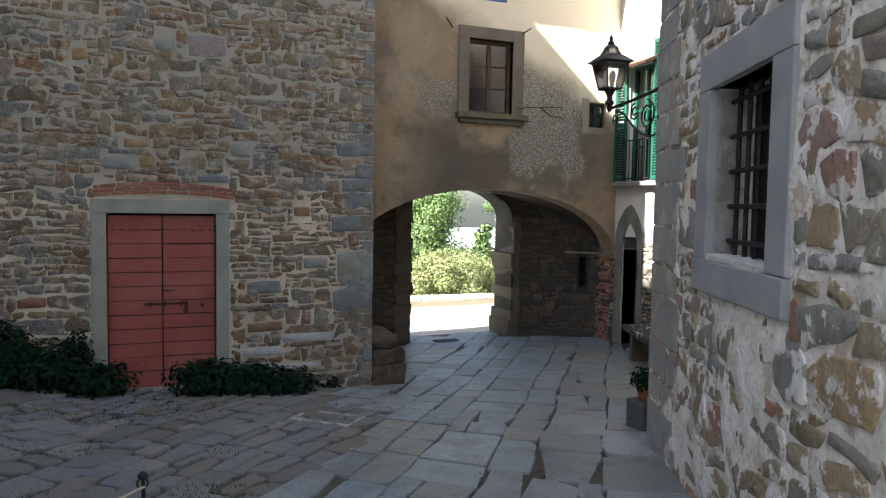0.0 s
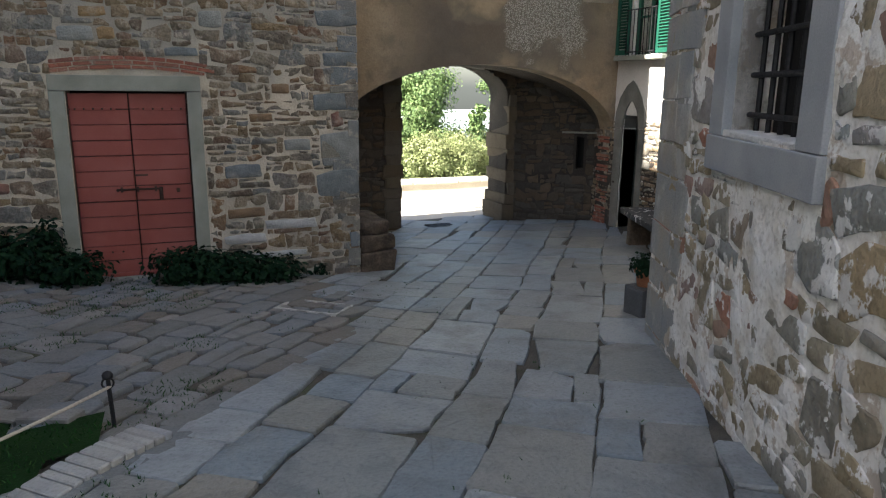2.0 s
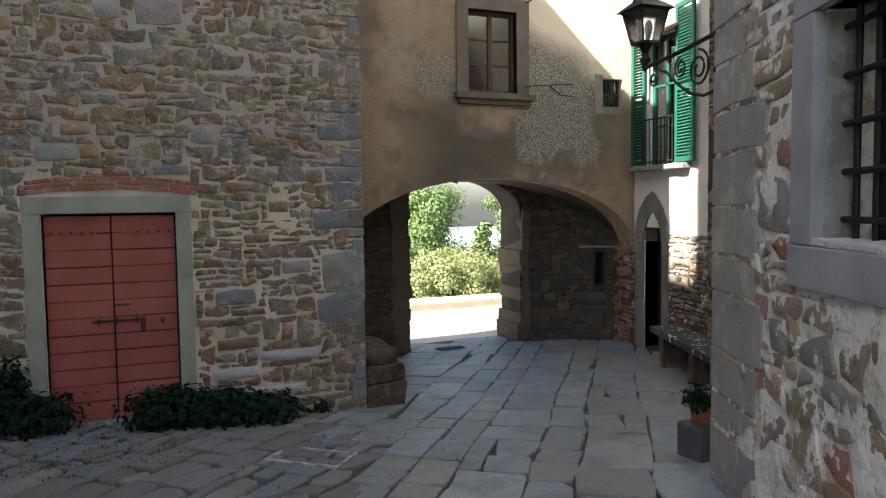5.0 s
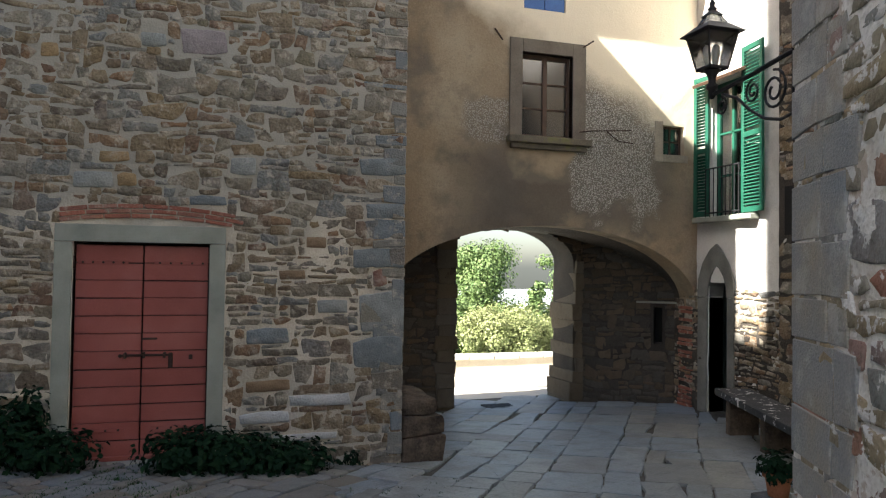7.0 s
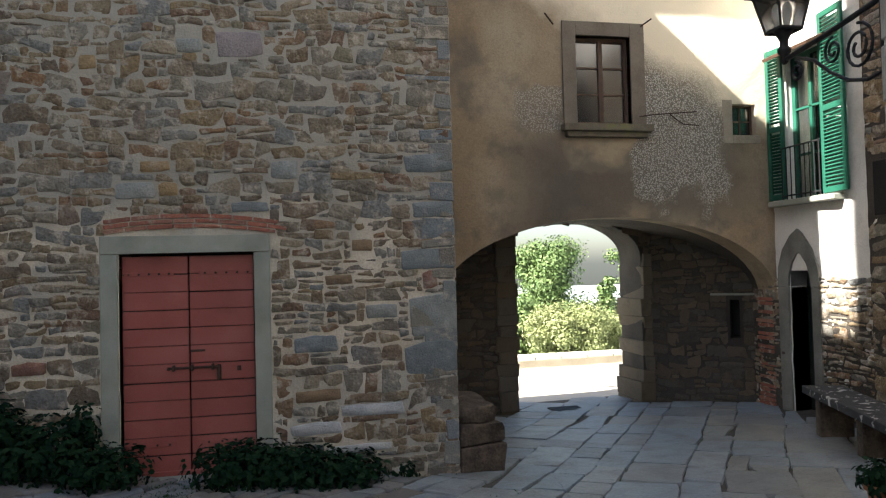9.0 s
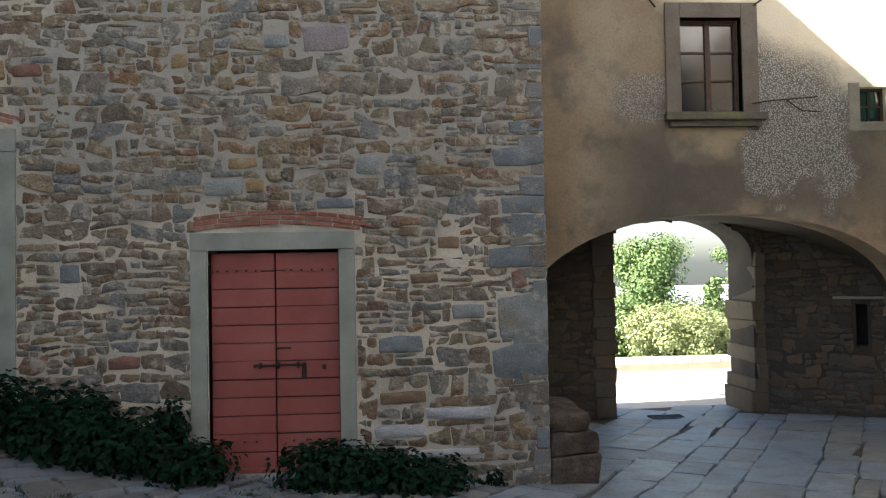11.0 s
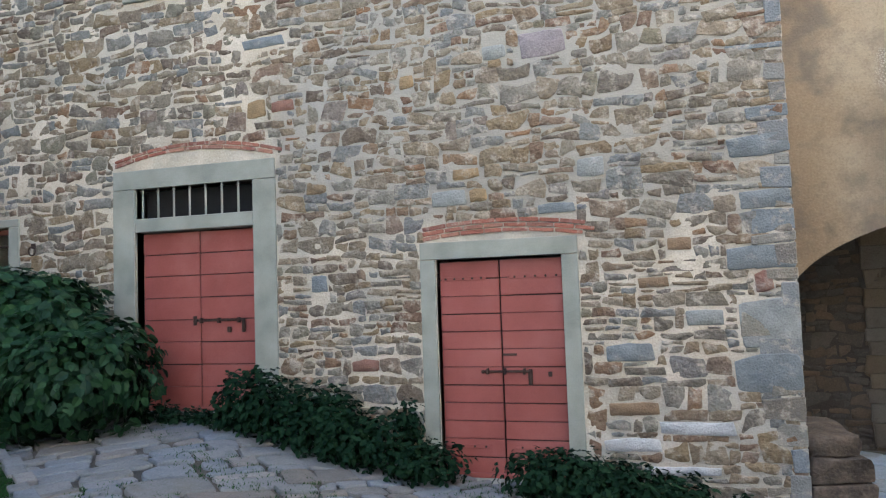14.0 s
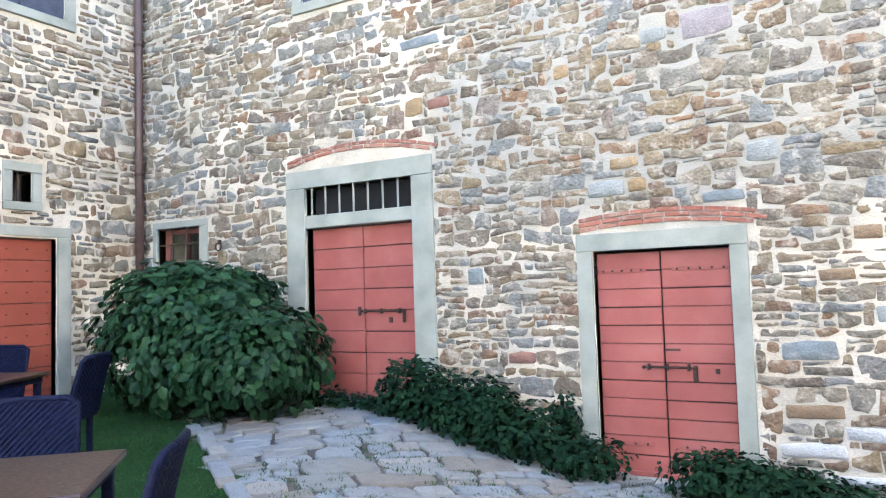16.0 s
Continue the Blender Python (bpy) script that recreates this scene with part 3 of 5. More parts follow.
# side and back of the same house, its roof slab with a level verge
bm = bmesh.new()
box(bm, 2.65, 3.147, 0.5, 2.9, -0.7, 8.4)
box(bm, W0, 2.65, 2.6, 2.9, -0.7, 8.4)
box(bm, W0, W0 + 0.4, 0.5, 2.6, -0.7, 8.4)
tagged(part("wall_house_side", bm, M_PLAINW), "side and back walls of the stone house", "wall", kind="structure")
bm = boxed(W0, 3.2, -0.1, 3.0, 8.4, 8.55)
tagged(part("roof_stone_house", bm, M_TILE), "tiled roof of the stone house", "roof", kind="structure")
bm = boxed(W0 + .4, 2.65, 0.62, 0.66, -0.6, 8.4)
tagged(part("wall_dark_room", bm, M_DARK), "black sheet for the unlit room behind the doors and windows", "wall", kind="structure")


def surround(name, label, x0, x1, z0, z1, jl, jr, top, sill, mat, M, depth=0.24, proud=0.02, gap=0.004):
    """Stone surround of an opening: lintel, two jambs, and a sill where it has one. In wall axes."""
    t = thing(name, label, "door frame" if not sill else "window frame", kind="structure")
    def piece(nm, a, b, c, d, pr=proud):
        part(nm, boxed(a, b, c, d, -depth, pr, bevel=0.008, seg=2, m=M), mat, t)
    piece("lintel", x0 - jl, x1 + jr, z1, z1 + top)
    piece("jamb", x0 - jl, x0, z0, z1 - gap)
    piece("jamb", x1, x1 + jr, z0, z1 - gap)
    if sill:
        piece("sill", x0 - jl, x1 + jr, z0 - sill, z0 - gap, proud + 0.012)
    return t


surround("door_frame_1", "grey stone surround of the red double door", 0 - W0, 1.205 - W0, -0.25, 2.05, 0.15, 0.15, 0.165, 0, M_SURROUND, MW)
surround("door_frame_2", "tall grey stone surround with a barred light over the door", -3.44 - W0, -1.965 - W0, 0.35, 2.985, 0.28, 0.265, 0.21, 0, M_SURROUND, MW)
surround("window_frame_1", "grey stone surround of a small barred window", -6.02 - W0, -5.2 - W0, 1.75, 2.67, 0.07, 0.15, 0.09, 0.1, M_SURROUND, MW)
surround("window_frame_2", "grey stone window surround with a projecting sill", -3.42 - W0, -2.2 - W0, 5.22, 6.9, 0.14, 0.14, 0.12, 0.12, M_SURROUND, MW, proud=0.03)


def relieving_arch(x0, x1, z, rise, rows, seed):
    """Shallow brick arches over a lintel: each brick a piece."""
    t = thing("relieving_arch", "shallow brick relieving arch over a door lintel", "brick arch")
    rng = random.Random(seed)
    base = mesh_from("brick", *[list(q) for q in SHAPES_BRICK], M_BRICK[0])
    cx, half = (x0 + x1) / 2, (x1 - x0) / 2
    for r in range(rows):
        x = -half
        while x < half:
            w = rng.uniform(0.17, 0.27)
            c = x + w / 2
            zz = z + r * 0.047 + rise * (1 - (c / half) ** 2)
            ob = new("brick", base)
            ob.parent = t
            ang = math.atan2(-2 * rise * c / half ** 2, 1)
            ob.matrix_world = Matrix.Translation((cx + c, 0, zz + 0.022)) @ Matrix.Rotation(-ang, 4, "Y") @ Matrix.Diagonal(((w - .012), 0.03, 0.036 * rng.uniform(.85, 1.1), 1)) @ Matrix.Translation((0, rng.uniform(-.1, .05), 0))
            x += w
    return t


_b = bmesh.new()
box(_b, -.5, .5, -.5, .5, -.5, .5, bevel=0.06)
_b.verts.index_update()
SHAPES_BRICK = ([v.co[:] for v in _b.verts], [tuple(v.index for v in f.verts) for f in _b.faces])
_b.free()
relieving_arch(-0.12, 1.34, 2.225, 0.055, 3, 1)
relieving_arch(-3.7, -1.72, 3.23, 0.13, 2, 2)


def red_door(name, label, x0, x1, z0, z1, y, boards, mat, seed, inset=0.0):
    """Double door of horizontal boards, with strap hinges, a long bolt, and a board at the foot."""
    d = thing(name, label, "door")
    rng = random.Random(seed)
    mid = (x0 + x1) / 2
    for a, b in ((x0 + 0.012, mid - 0.006), (mid + 0.006, x1 - 0.012)):
        leaf = part("leaf", boxed(a, b, y + 0.02, y + 0.05, z0 + .02, z1 - .012), M_DARK, d)
        h = (z1 - z0 - 0.03) / boards
        for k in range(boards):
            j = rng.uniform(-.004, .004)
            part("board", boxed(a, b, y - rng.uniform(0, .004), y + 0.022, z0 + 0.02 + k * h + .004, z0 + 0.02 + (k + 1) * h - 0.003 + j, bevel=0.005), mat, leaf)
    part("foot_board", boxed(x0 + .02, x1 - .02, y - 0.022, y + 0.0, z0, z0 + 0.045, bevel=0.006), mat, d)
    return d, mid


def strap(d, x0, x1, y, z, mat, nails=4):
    s = part("strap_hinge", boxed(x0, x1, y - 0.012, y - 0.003, z - 0.018, z + 0.018, bevel=0.003), mat, d)
    for k in range(nails):
        x = x0 + (x1 - x0) * (k + .5) / nails
        n = part("nail", lathe([(0.011, 0), (0.009, 0.006), (0.003, 0.009)], 8), M_IRON, s)
        n.matrix_world = Matrix.Translation((x, y - 0.012, z)) @ pose(0, 0, 0, 90)


def bolt(d, x0, x1, y, z):
    b = part("bolt_bar", tube([(x0, y - .03, z), (x1, y - .03, z)], 0.011, 8), M_IRON, d, "rusty iron sliding bolt")
    for x in (x0 + 0.04, (x0 + x1) / 2 - .02, x1 - .06):
        part("staple", boxed(x - .012, x + .012, y - .05, y, z - .028, z + .028, bevel=0.006), M_IRON, d)
    part("hasp", boxed(x1 - .025, x1 + .015, y - .035, y - .012, z - 0.13, z + .02, bevel=0.008), M_IRON, d)
    part("bolt_knob", lathe([(0.006, 0), (0.016, .012), (0.016, .03), (0.006, .04)], 10), M_IRON, d).matrix_world = Matrix.Translation((x0, y - .03, z)) @ pose(0, 0, 0, 90)


d1, mid1 = red_door("door_1", "closed faded-red double door of horizontal boards with a rusty bolt", 0, 1.205, -0.02, 2.035, 0.10, 12, M_RED, 1)
for a, b in ((0.03, 0.47), (0.70, 1.19)):
    strap(d1, a, b, 0.10, 1.86, M_RED, 5)
    strap(d1, a, b, 0.10, 0.27, M_RED, 4)
bolt(d1, 0.42, 0.87, 0.10, 0.975)
part("lock_plate", boxed(1.03, 1.065, 0.085, 0.1, 0.925, 0.97, bevel=.004), M_IRON, d1)
part("letter_slot", boxed(0.61, 0.74, 0.09, 0.1, 1.12, 1.14, bevel=.003), M_IRON, d1)
for x, z in ((-0.005, 1.86), (1.21, 1.86), (1.21, .27)):
    part("hinge_pin", boxed(x - .014, x + .014, 0.05, 0.11, z - .06, z + .06, bevel=.006), M_IRON, d1)
d2, mid2 = red_door("door_2", "closed faded-red double door under a barred fanlight", -3.44, -1.965, 0.55, 2.505, 0.12, 8, M_RED, 2)
bolt(d2, -2.72, -2.16, 0.12, 1.52)
part("lock_plate", boxed(-2.79, -2.75, 0.105, 0.12, 1.47, 1.57, bevel=.004), M_IRON, d2)
part("padlock", boxed(-2.36, -2.32, 0.085, 0.115, 1.39, 1.45, bevel=.006), M_IRON, d2)
part("top_rail", boxed(-3.44, -1.965, -0.01, 0.2, 2.505, 2.655, bevel=.008), M_SURROUND, d2, "grey stone transom")
for k in range(7):
    x = -3.36 + 0.2 * k
    part("bar", tube([(x, 0.03, 2.655), (x, 0.03, 2.985)], 0.012, 8), M_SURROUND, d2)
part("fanlight_back", boxed(-3.44, -1.965, .2, .23, 2.655, 2.985), M_DARK, d2)
part("threshold", boxed(-3.6, -1.9, -0.12, 0.3, 0.38, 0.55, bevel=.012), M_SURROUND, d2, "worn stone step")
part("threshold", boxed(-0.1, 1.3, -0.10, 0.3, -0.24, -0.02, bevel=.012), M_SURROUND, d1, "worn stone step")

# small barred window by the downpipe
w = thing("window_1", "small red-framed window behind iron bars", "window", kind="structure")
part("window_frame", boxed(-6.02, -5.93, 0.14, 0.2, 1.76, 2.66), M_WINRED, w)
part("window_frame", boxed(-5.29, -5.2, 0.14, 0.2, 1.76, 2.66), M_WINRED, w)
part("window_frame", boxed(-5.93, -5.29, 0.14, 0.2, 2.60, 2.66), M_WINRED, w)
part("mullion", boxed(-5.63, -5.59, 0.14, 0.2, 1.76, 2.60), M_WINRED, w)
part("pane", boxed(-5.93, -5.29, 0.165, 0.171, 1.76, 2.60), M_GLASS, w)
for z in (1.95, 2.2, 2.45):
    part("bar", tube([(-6.04, 0.05, z), (-5.18, 0.05, z)], 0.011, 6), M_IRON, w)
for x in (-5.78, -5.5):
    part("bar", tube([(x, 0.05, 1.74), (x, 0.05, 2.68)], 0.011, 6), M_IRON, w)
# upper window: only its sill and shutter feet come into view
w = thing("window_2", "closed grey-blue shutters of an upper window", "window", kind="structure")
for a, b in ((-3.42, -2.815), (-2.805, -2.2)):
    part("shutter", boxed(a, b, 0.0, 0.04, 5.23, 6.88, bevel=.004), M_SLATE, w)
r = thing("wall_ring", "rusty iron tethering ring in the stone wall", "iron ring")
part("plate", boxed(-4.85, -4.79, -.04, -.02, 2.40, 2.46, bevel=.005), M_IRON, r)
part("ring", tube([(-4.82 + .05 * math.cos(a), -.05, 2.37 + .05 * math.sin(a)) for a in [i * math.pi / 8 for i in range(17)]], 0.009, 6), M_IRON, r)

# ---- west wall, at right angles to it ----
ML = frame_matrix((W0 - 9 * math.sin(radians(0)), -9.0, 0), 90)      # u runs along +y, w along +x
MLW = ML
LD, LW1, LW2 = (6.42, 7.77, 0.3, 2.52), (7.22, 7.46, 2.92, 3.28), (6.75, 7.86, 5.26, 6.8)
wall_west = rubble_wall("wall_west", "rubble stone wall with wide cream mortar joints", MLW, 9.0, -0.2, 7.4, [LD, LW1, LW2, (8.25, 8.36, 4.39, 4.52)], M_STONE, M_MORTAR, 23, thick=0.5,
                        own=(4.5, 9.0, 0.3, 4.5), limit=220, depth=(.008, .022), wide=[(6.27, 7.93, 0.3, 2.64), (7.1, 7.62, 2.82, 3.4), (6.6, 8.01, 5.1, 6.95)], lift=0.012, patch=0.008, joint=0.05)
surround("door_frame_3", "grey stone surround of the orange-red door", *LD, 0.15, 0.17, 0.12, 0, M_SURROUND, MLW)
surround("window_frame_3", "small square stone window surround", *LW1, 0.11, 0.11, 0.11, 0.1, M_SURROUND, MLW)
surround("window_frame_4", "stone window surround with a projecting sill", *LW2, 0.13, 0.13, 0.12, 0.12, M_SURROUND, MLW, proud=0.04)
d3 = thing("door_3", "closed orange-red plank door studded with nails", "door")
for k in range(8):
    z = 0.45 + k * 0.256
    part("board", boxed(W0 - 0.13, W0 - 0.10, -9 + 6.43, -9 + 7.76, z, z + 0.25, bevel=.005), M_REDD, d3)
    for q in range(6):
        y = -9 + 6.5 + q * 0.24
        part("nail", boxed(W0 - .1, W0 - .092, y - .008, y + .008, z + .12, z + .136), M_IRON, d3)
w = thing("window_3", "small dark window opening with an iron bar", "window", kind="structure")
part("bar", tube([(W0 - .1, -9 + 7.34, 2.92), (W0 - .1, -9 + 7.34, 3.28)], .012, 6), M_IRON, w)
w = thing("window_4", "closed grey-blue shutters of an upper window", "window", kind="structure")
for a, b in ((6.75, 7.3), (7.31, 7.86)):
    part("shutter", boxed(W0 - .05, W0 - .01, -9 + a, -9 + b, 5.26, 6.79, bevel=.004), M_SLATE, w)
tagged(part("wall_dark_room_west", boxed(W0 - .7, W0 - .6, -9, 0, -.2, 7.4), M_DARK), "black sheet for the unlit rooms behind the west openings", "wall", kind="structure")
# unseen house block behind that wall and a block on top, added to shade the court
bm = bmesh.new()
box(bm, W0 - 9, W0 - 0.72, -11, 0.5, -0.2, 14.2)
tagged(part("wall_west_house", bm, M_PLAINW), "unseen tall house block added to shade the court", "wall", kind="structure")
bm = bmesh.new()
box(bm, W0 - 1.4, W0 - 0.74, -5.6, -3.35, 14.2, 21)
tagged(part("wall_chimney", bm, M_PLAINW), "unseen block added to cast a shadow edge on the east house", "wall", kind="structure")
bm = bmesh.new()
box(bm, W0 - 0.6, W0 - 0.02, -9, 0, 7.4, 14.2)
box(bm, W0 - 0.6, W0 - 0.02, -11, -9, -.2, 14.2)
tagged(part("wall_west_upper", bm, M_PLAINW), "unseen upper walls added to shade the court", "wall", kind="structure")

# downpipe in the corner
p = thing("downpipe", "brown metal rainwater downpipe in the wall corner", "downpipe")
part("pipe", tube([(W0 + 0.09, -0.13, 0.75), (W0 + 0.09, -0.13, 7.9)], 0.055, 12), M_PIPE, p, smooth=True)
part("shoe", tube([(W0 + 0.09, -0.13, 0.8), (W0 + 0.10, -0.15, 0.68), (W0 + 0.14, -0.24, 0.62)], 0.055, 12), M_PIPE, p, smooth=True)
for z in (1.6, 3.4, 5.2, 7.0):
    part("clip", lathe([(0.064, 0), (0.064, .04)], 12), M_IRON, p).matrix_world = Matrix.Translation((W0 + .09, -.13, z))

# ---- plastered gatehouse over the passage ----
YP, AX, AA, AS, AB = 2.3, 5.95, 2.55, 1.30, 1.20
def arch_z(x):
    k = (x - AX) / AA
    return AS + AB * math.sqrt(max(0, 1 - k * k)) if abs(k) < 1 else -0.9


PW = [(5.46, 6.28, 3.80, 5.06), (7.87, 8.26, 3.68, 4.14), (5.48, 6.16, 5.72, 7.0)]


def gatehouse_face():
    us = sorted({*[round(3.0 + 0.11 * i, 3) for i in range(51)], *[AX + AA * math.sin(radians(a)) for a in range(-90, 91, 6)], *[q for h in PW for q in h[:2]], 8.6})
    vs = sorted({*[round(2.62 + 0.12 * i, 3) for i in range(41)], *[q for h in PW for q in h[2:]], 7.4})
    us = [u for k, u in enumerate(us) if k == 0 or u - us[k - 1] > 1e-4]
    bm = bmesh.new()
    rows = []
    lows = [0, 0.12, 0.3, 0.55, 0.8]
    for u in us:
        a = arch_z(u)
        col = [a + (2.62 - a) * k for k in lows] + vs
        inside = lambda v: any(h[0] - 1e-4 < u < h[1] + 1e-4 and h[2] - 1e-4 < v < h[3] + 1e-4 for h in PW)
        rows.append([bm.verts.new((u, YP - (0 if inside(v) else 0.012 * noise.noise(Vector((u * 1.3, v * 1.3, 2))) + 0.004 * noise.noise(Vector((u * 6, v * 6, 5)))), v)) for v in col])
    for i in range(len(us) - 1):
        for j in range(len(rows[0]) - 1):
            c = (rows[i][j].co + rows[i + 1][j + 1].co) / 2
            if any(h[0] < c.x < h[1] and h[2] < c.z < h[3] for h in PW):
                continue
            bm.faces.new((rows[i][j], rows[i + 1][j], rows[i + 1][j + 1], rows[i][j + 1]))
    ext = bmesh.ops.extrude_face_region(bm, geom=bm.faces[:])
    for g in ext["geom"]:
        if isinstance(g, bmesh.types.BMVert):
            g.co.y = YP + 0.42
    return bm


def render_material():
    """Ochre render: paled under the eaves towards the east house to put sunlight in its colour, dark blotches over the
    arch, pebble roughcast bared round the window, a patch of newer render under its sill.
    """
    nt = M_PLASTER.node_tree
    n, l = nt.nodes, nt.links
    b = n["Principled BSDF"]
    geo = n.new("ShaderNodeNewGeometry")
    sep = n.new("ShaderNodeSeparateXYZ")
    l.new(geo.outputs["Position"], sep.inputs[0])

    def math_node(op, a, c, d=None):
        q = n.new("ShaderNodeMath")
        q.operation = op
        for i, s in enumerate((a, c, d)):
            if s is None:
                continue
            if isinstance(s, (int, float)):
                q.inputs[i].default_value = s
            else:
                l.new(s, q.inputs[i])
        return q.outputs[0]

    def cloud(scale, detail=8, rough=.6):
        q = n.new("ShaderNodeTexNoise")
        q.inputs["Scale"].default_value, q.inputs["Detail"].default_value, q.inputs["Roughness"].default_value = scale, detail, rough
        l.new(geo.outputs["Position"], q.inputs["Vector"])
        return q.outputs["Fac"]

    def ramp_to(sock, lo, hi, top=1.0):
        q = n.new("ShaderNodeMapRange")
        q.inputs["From Min"].default_value, q.inputs["From Max"].default_value, q.inputs["To Max"].default_value = lo, hi, top
        l.new(sock, q.inputs["Value"])
        return q.outputs[0]

    def area(cx, cz, hx, hz):
        ax = math_node("DIVIDE", math_node("ABSOLUTE", math_node("SUBTRACT", sep.outputs["X"], cx), 0), hx)
        az = math_node("DIVIDE", math_node("ABSOLUTE", math_node("SUBTRACT", sep.outputs["Z"], cz), 0), hz)
        return math_node("MAXIMUM", ax, az)

    def tinted(col, fac, tint):
        mix = n.new("ShaderNodeMix")
        mix.data_type = "RGBA"
        l.new(fac, mix.inputs["Factor"])
        l.new(col, mix.inputs["A"])
        if isinstance(tint, tuple):
            mix.inputs["B"].default_value = (*tint, 1)
        else:
            l.new(tint, mix.inputs["B"])
        return mix.outputs["Result"]
    col = b.inputs["Base Color"].links[0].from_socket
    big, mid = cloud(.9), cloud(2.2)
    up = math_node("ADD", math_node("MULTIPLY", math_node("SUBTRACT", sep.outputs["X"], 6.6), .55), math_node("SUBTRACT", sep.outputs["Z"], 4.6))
    sun_pale = ramp_to(math_node("MULTIPLY_ADD", big, 1.2, up), .5, 1.0, .95)
    col = tinted(col, sun_pale, (.72, .62, .46))
    col = tinted(col, ramp_to(math_node("MULTIPLY_ADD", mid, 1.1, area(5.85, 3.42, .62, .30)), 1.55, 1.35, .7), (.40, .31, .20))
    dark_band = math_node("MULTIPLY_ADD", mid, 2.2, math_node("MULTIPLY", area(6.2, 2.95, 2.2, .75), .9))
    col = tinted(col, ramp_to(dark_band, 1.95, 1.45, .68), (.085, .077, .066))
    bare = math_node("MULTIPLY_ADD", mid, 1.2, area(7.02, 4.05, .72, 1.30))
    left = math_node("MULTIPLY_ADD", mid, 1.6, area(4.9, 4.0, .40, .35))
    bare = math_node("MAXIMUM", ramp_to(bare, 1.66, 1.5), ramp_to(left, 1.75, 1.5, .6))
    bare = math_node("MULTIPLY", bare, math_node("SUBTRACT", 1.0, sun_pale))
    vo = n.new("ShaderNodeTexVoronoi")
    vo.inputs["Scale"].default_value = 46
    l.new(geo.outputs["Position"], vo.inputs["Vector"])
    ramp = n.new("ShaderNodeValToRGB")
    ramp.color_ramp.elements[0].color, ramp.color_ramp.elements[1].color = (0.46, 0.425, 0.37, 1), (0.16, 0.14, 0.112, 1)
    ramp.color_ramp.elements[0].position, ramp.color_ramp.elements[1].position = 0.2, 0.6
    l.new(vo.outputs["Distance"], ramp.inputs["Fac"])
    col = tinted(col, bare, ramp.outputs["Color"])
    l.new(col, b.inputs["Base Color"])
    bp = n.new("ShaderNodeBump")
    bp.invert = True
    bp.inputs["Distance"].default_value = 0.012
    l.new(bare, bp.inputs["Strength"])
    l.new(vo.outputs["Distance"], bp.inputs["Height"])
    l.new(b.inputs["Normal"].links[0].from_socket, bp.inputs["Normal"])
    l.new(bp.outputs["Normal"], b.inputs["Normal"])


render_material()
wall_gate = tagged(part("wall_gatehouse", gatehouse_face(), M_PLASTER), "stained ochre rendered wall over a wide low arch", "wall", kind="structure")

# gatehouse roof: eaves to the court, falling low at the back
bm = bmesh.new()
vs = [bm.verts.new(q) for q in ((3.0, YP - 0.57, 7.4), (8.9, YP - 0.57, 7.4), (8.9, 4.9, 3.3), (3.0, 4.9, 3.3), (3.0, YP - 0.57, 7.55), (8.9, YP - 0.57, 7.55), (8.9, 4.9, 3.45), (3.0, 4.9, 3.45))]
for q in ((0, 1, 2, 3), (7, 6, 5, 4), (0, 4, 5, 1), (1, 5, 6, 2), (2, 6, 7, 3), (3, 7, 4, 0)):
    bm.faces.new([vs[i] for i in q])
tagged(part("roof_gatehouse", bm, M_TILE), "tiled roof of the gatehouse", "roof", kind="structure")

# vault of the passage
bm = bmesh.new()
rings = []
for a in range(-90, 91, 4):
    x, z = AX + AA * math.sin(radians(a)), AS + AB * math.cos(radians(a))
    rings.append([bm.verts.new((x + 0.02 * noise.noise(Vector((x * 2, y * 2, 3))), y, z + 0.005 + 0.03 * noise.noise(Vector((x * 2, y * 2, 7))) * (0 if y < 2.5 else 1))) for y in (YP + 0.42, 2.9, 3.1, 3.3, 3.5, 3.7, 4.0)])
for a, b in zip(rings, rings[1:]):
    for i in range(len(a) - 1):
        bm.faces.new((a[i], a[i + 1], b[i + 1], b[i]))
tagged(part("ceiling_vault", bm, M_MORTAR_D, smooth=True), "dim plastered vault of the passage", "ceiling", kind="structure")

# back wall of the passage with the outer arch
YB = 3.8
FA, FW, FS, FB = 6.03, 1.09, 1.95, 0.62
def far_z(x):
    if 4.9 < x <= FA:
        return FS + FB
    k = (x - FA) / FW
    return FS + FB * math.sqrt(max(0, 1 - k * k)) if abs(k) < 1 else -1


MB = frame_matrix((3.2, YB, 0), 0)
inside_far = lambda u, v: 4.95 < u + 3.2 < 7.12 and v < far_z(u + 3.2)
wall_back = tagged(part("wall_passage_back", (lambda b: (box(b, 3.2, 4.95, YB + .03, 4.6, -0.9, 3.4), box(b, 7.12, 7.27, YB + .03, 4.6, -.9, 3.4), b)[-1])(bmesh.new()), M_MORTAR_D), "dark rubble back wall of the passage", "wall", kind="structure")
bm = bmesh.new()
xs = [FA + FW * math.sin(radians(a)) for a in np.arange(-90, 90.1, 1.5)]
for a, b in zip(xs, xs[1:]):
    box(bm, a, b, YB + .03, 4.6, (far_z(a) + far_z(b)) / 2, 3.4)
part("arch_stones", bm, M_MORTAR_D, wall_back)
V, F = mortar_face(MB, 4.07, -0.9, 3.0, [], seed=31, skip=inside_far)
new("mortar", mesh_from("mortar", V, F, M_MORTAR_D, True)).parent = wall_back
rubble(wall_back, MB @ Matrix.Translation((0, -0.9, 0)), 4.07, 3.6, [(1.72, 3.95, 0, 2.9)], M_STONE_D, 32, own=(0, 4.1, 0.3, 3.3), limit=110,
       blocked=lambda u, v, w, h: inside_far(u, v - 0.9))
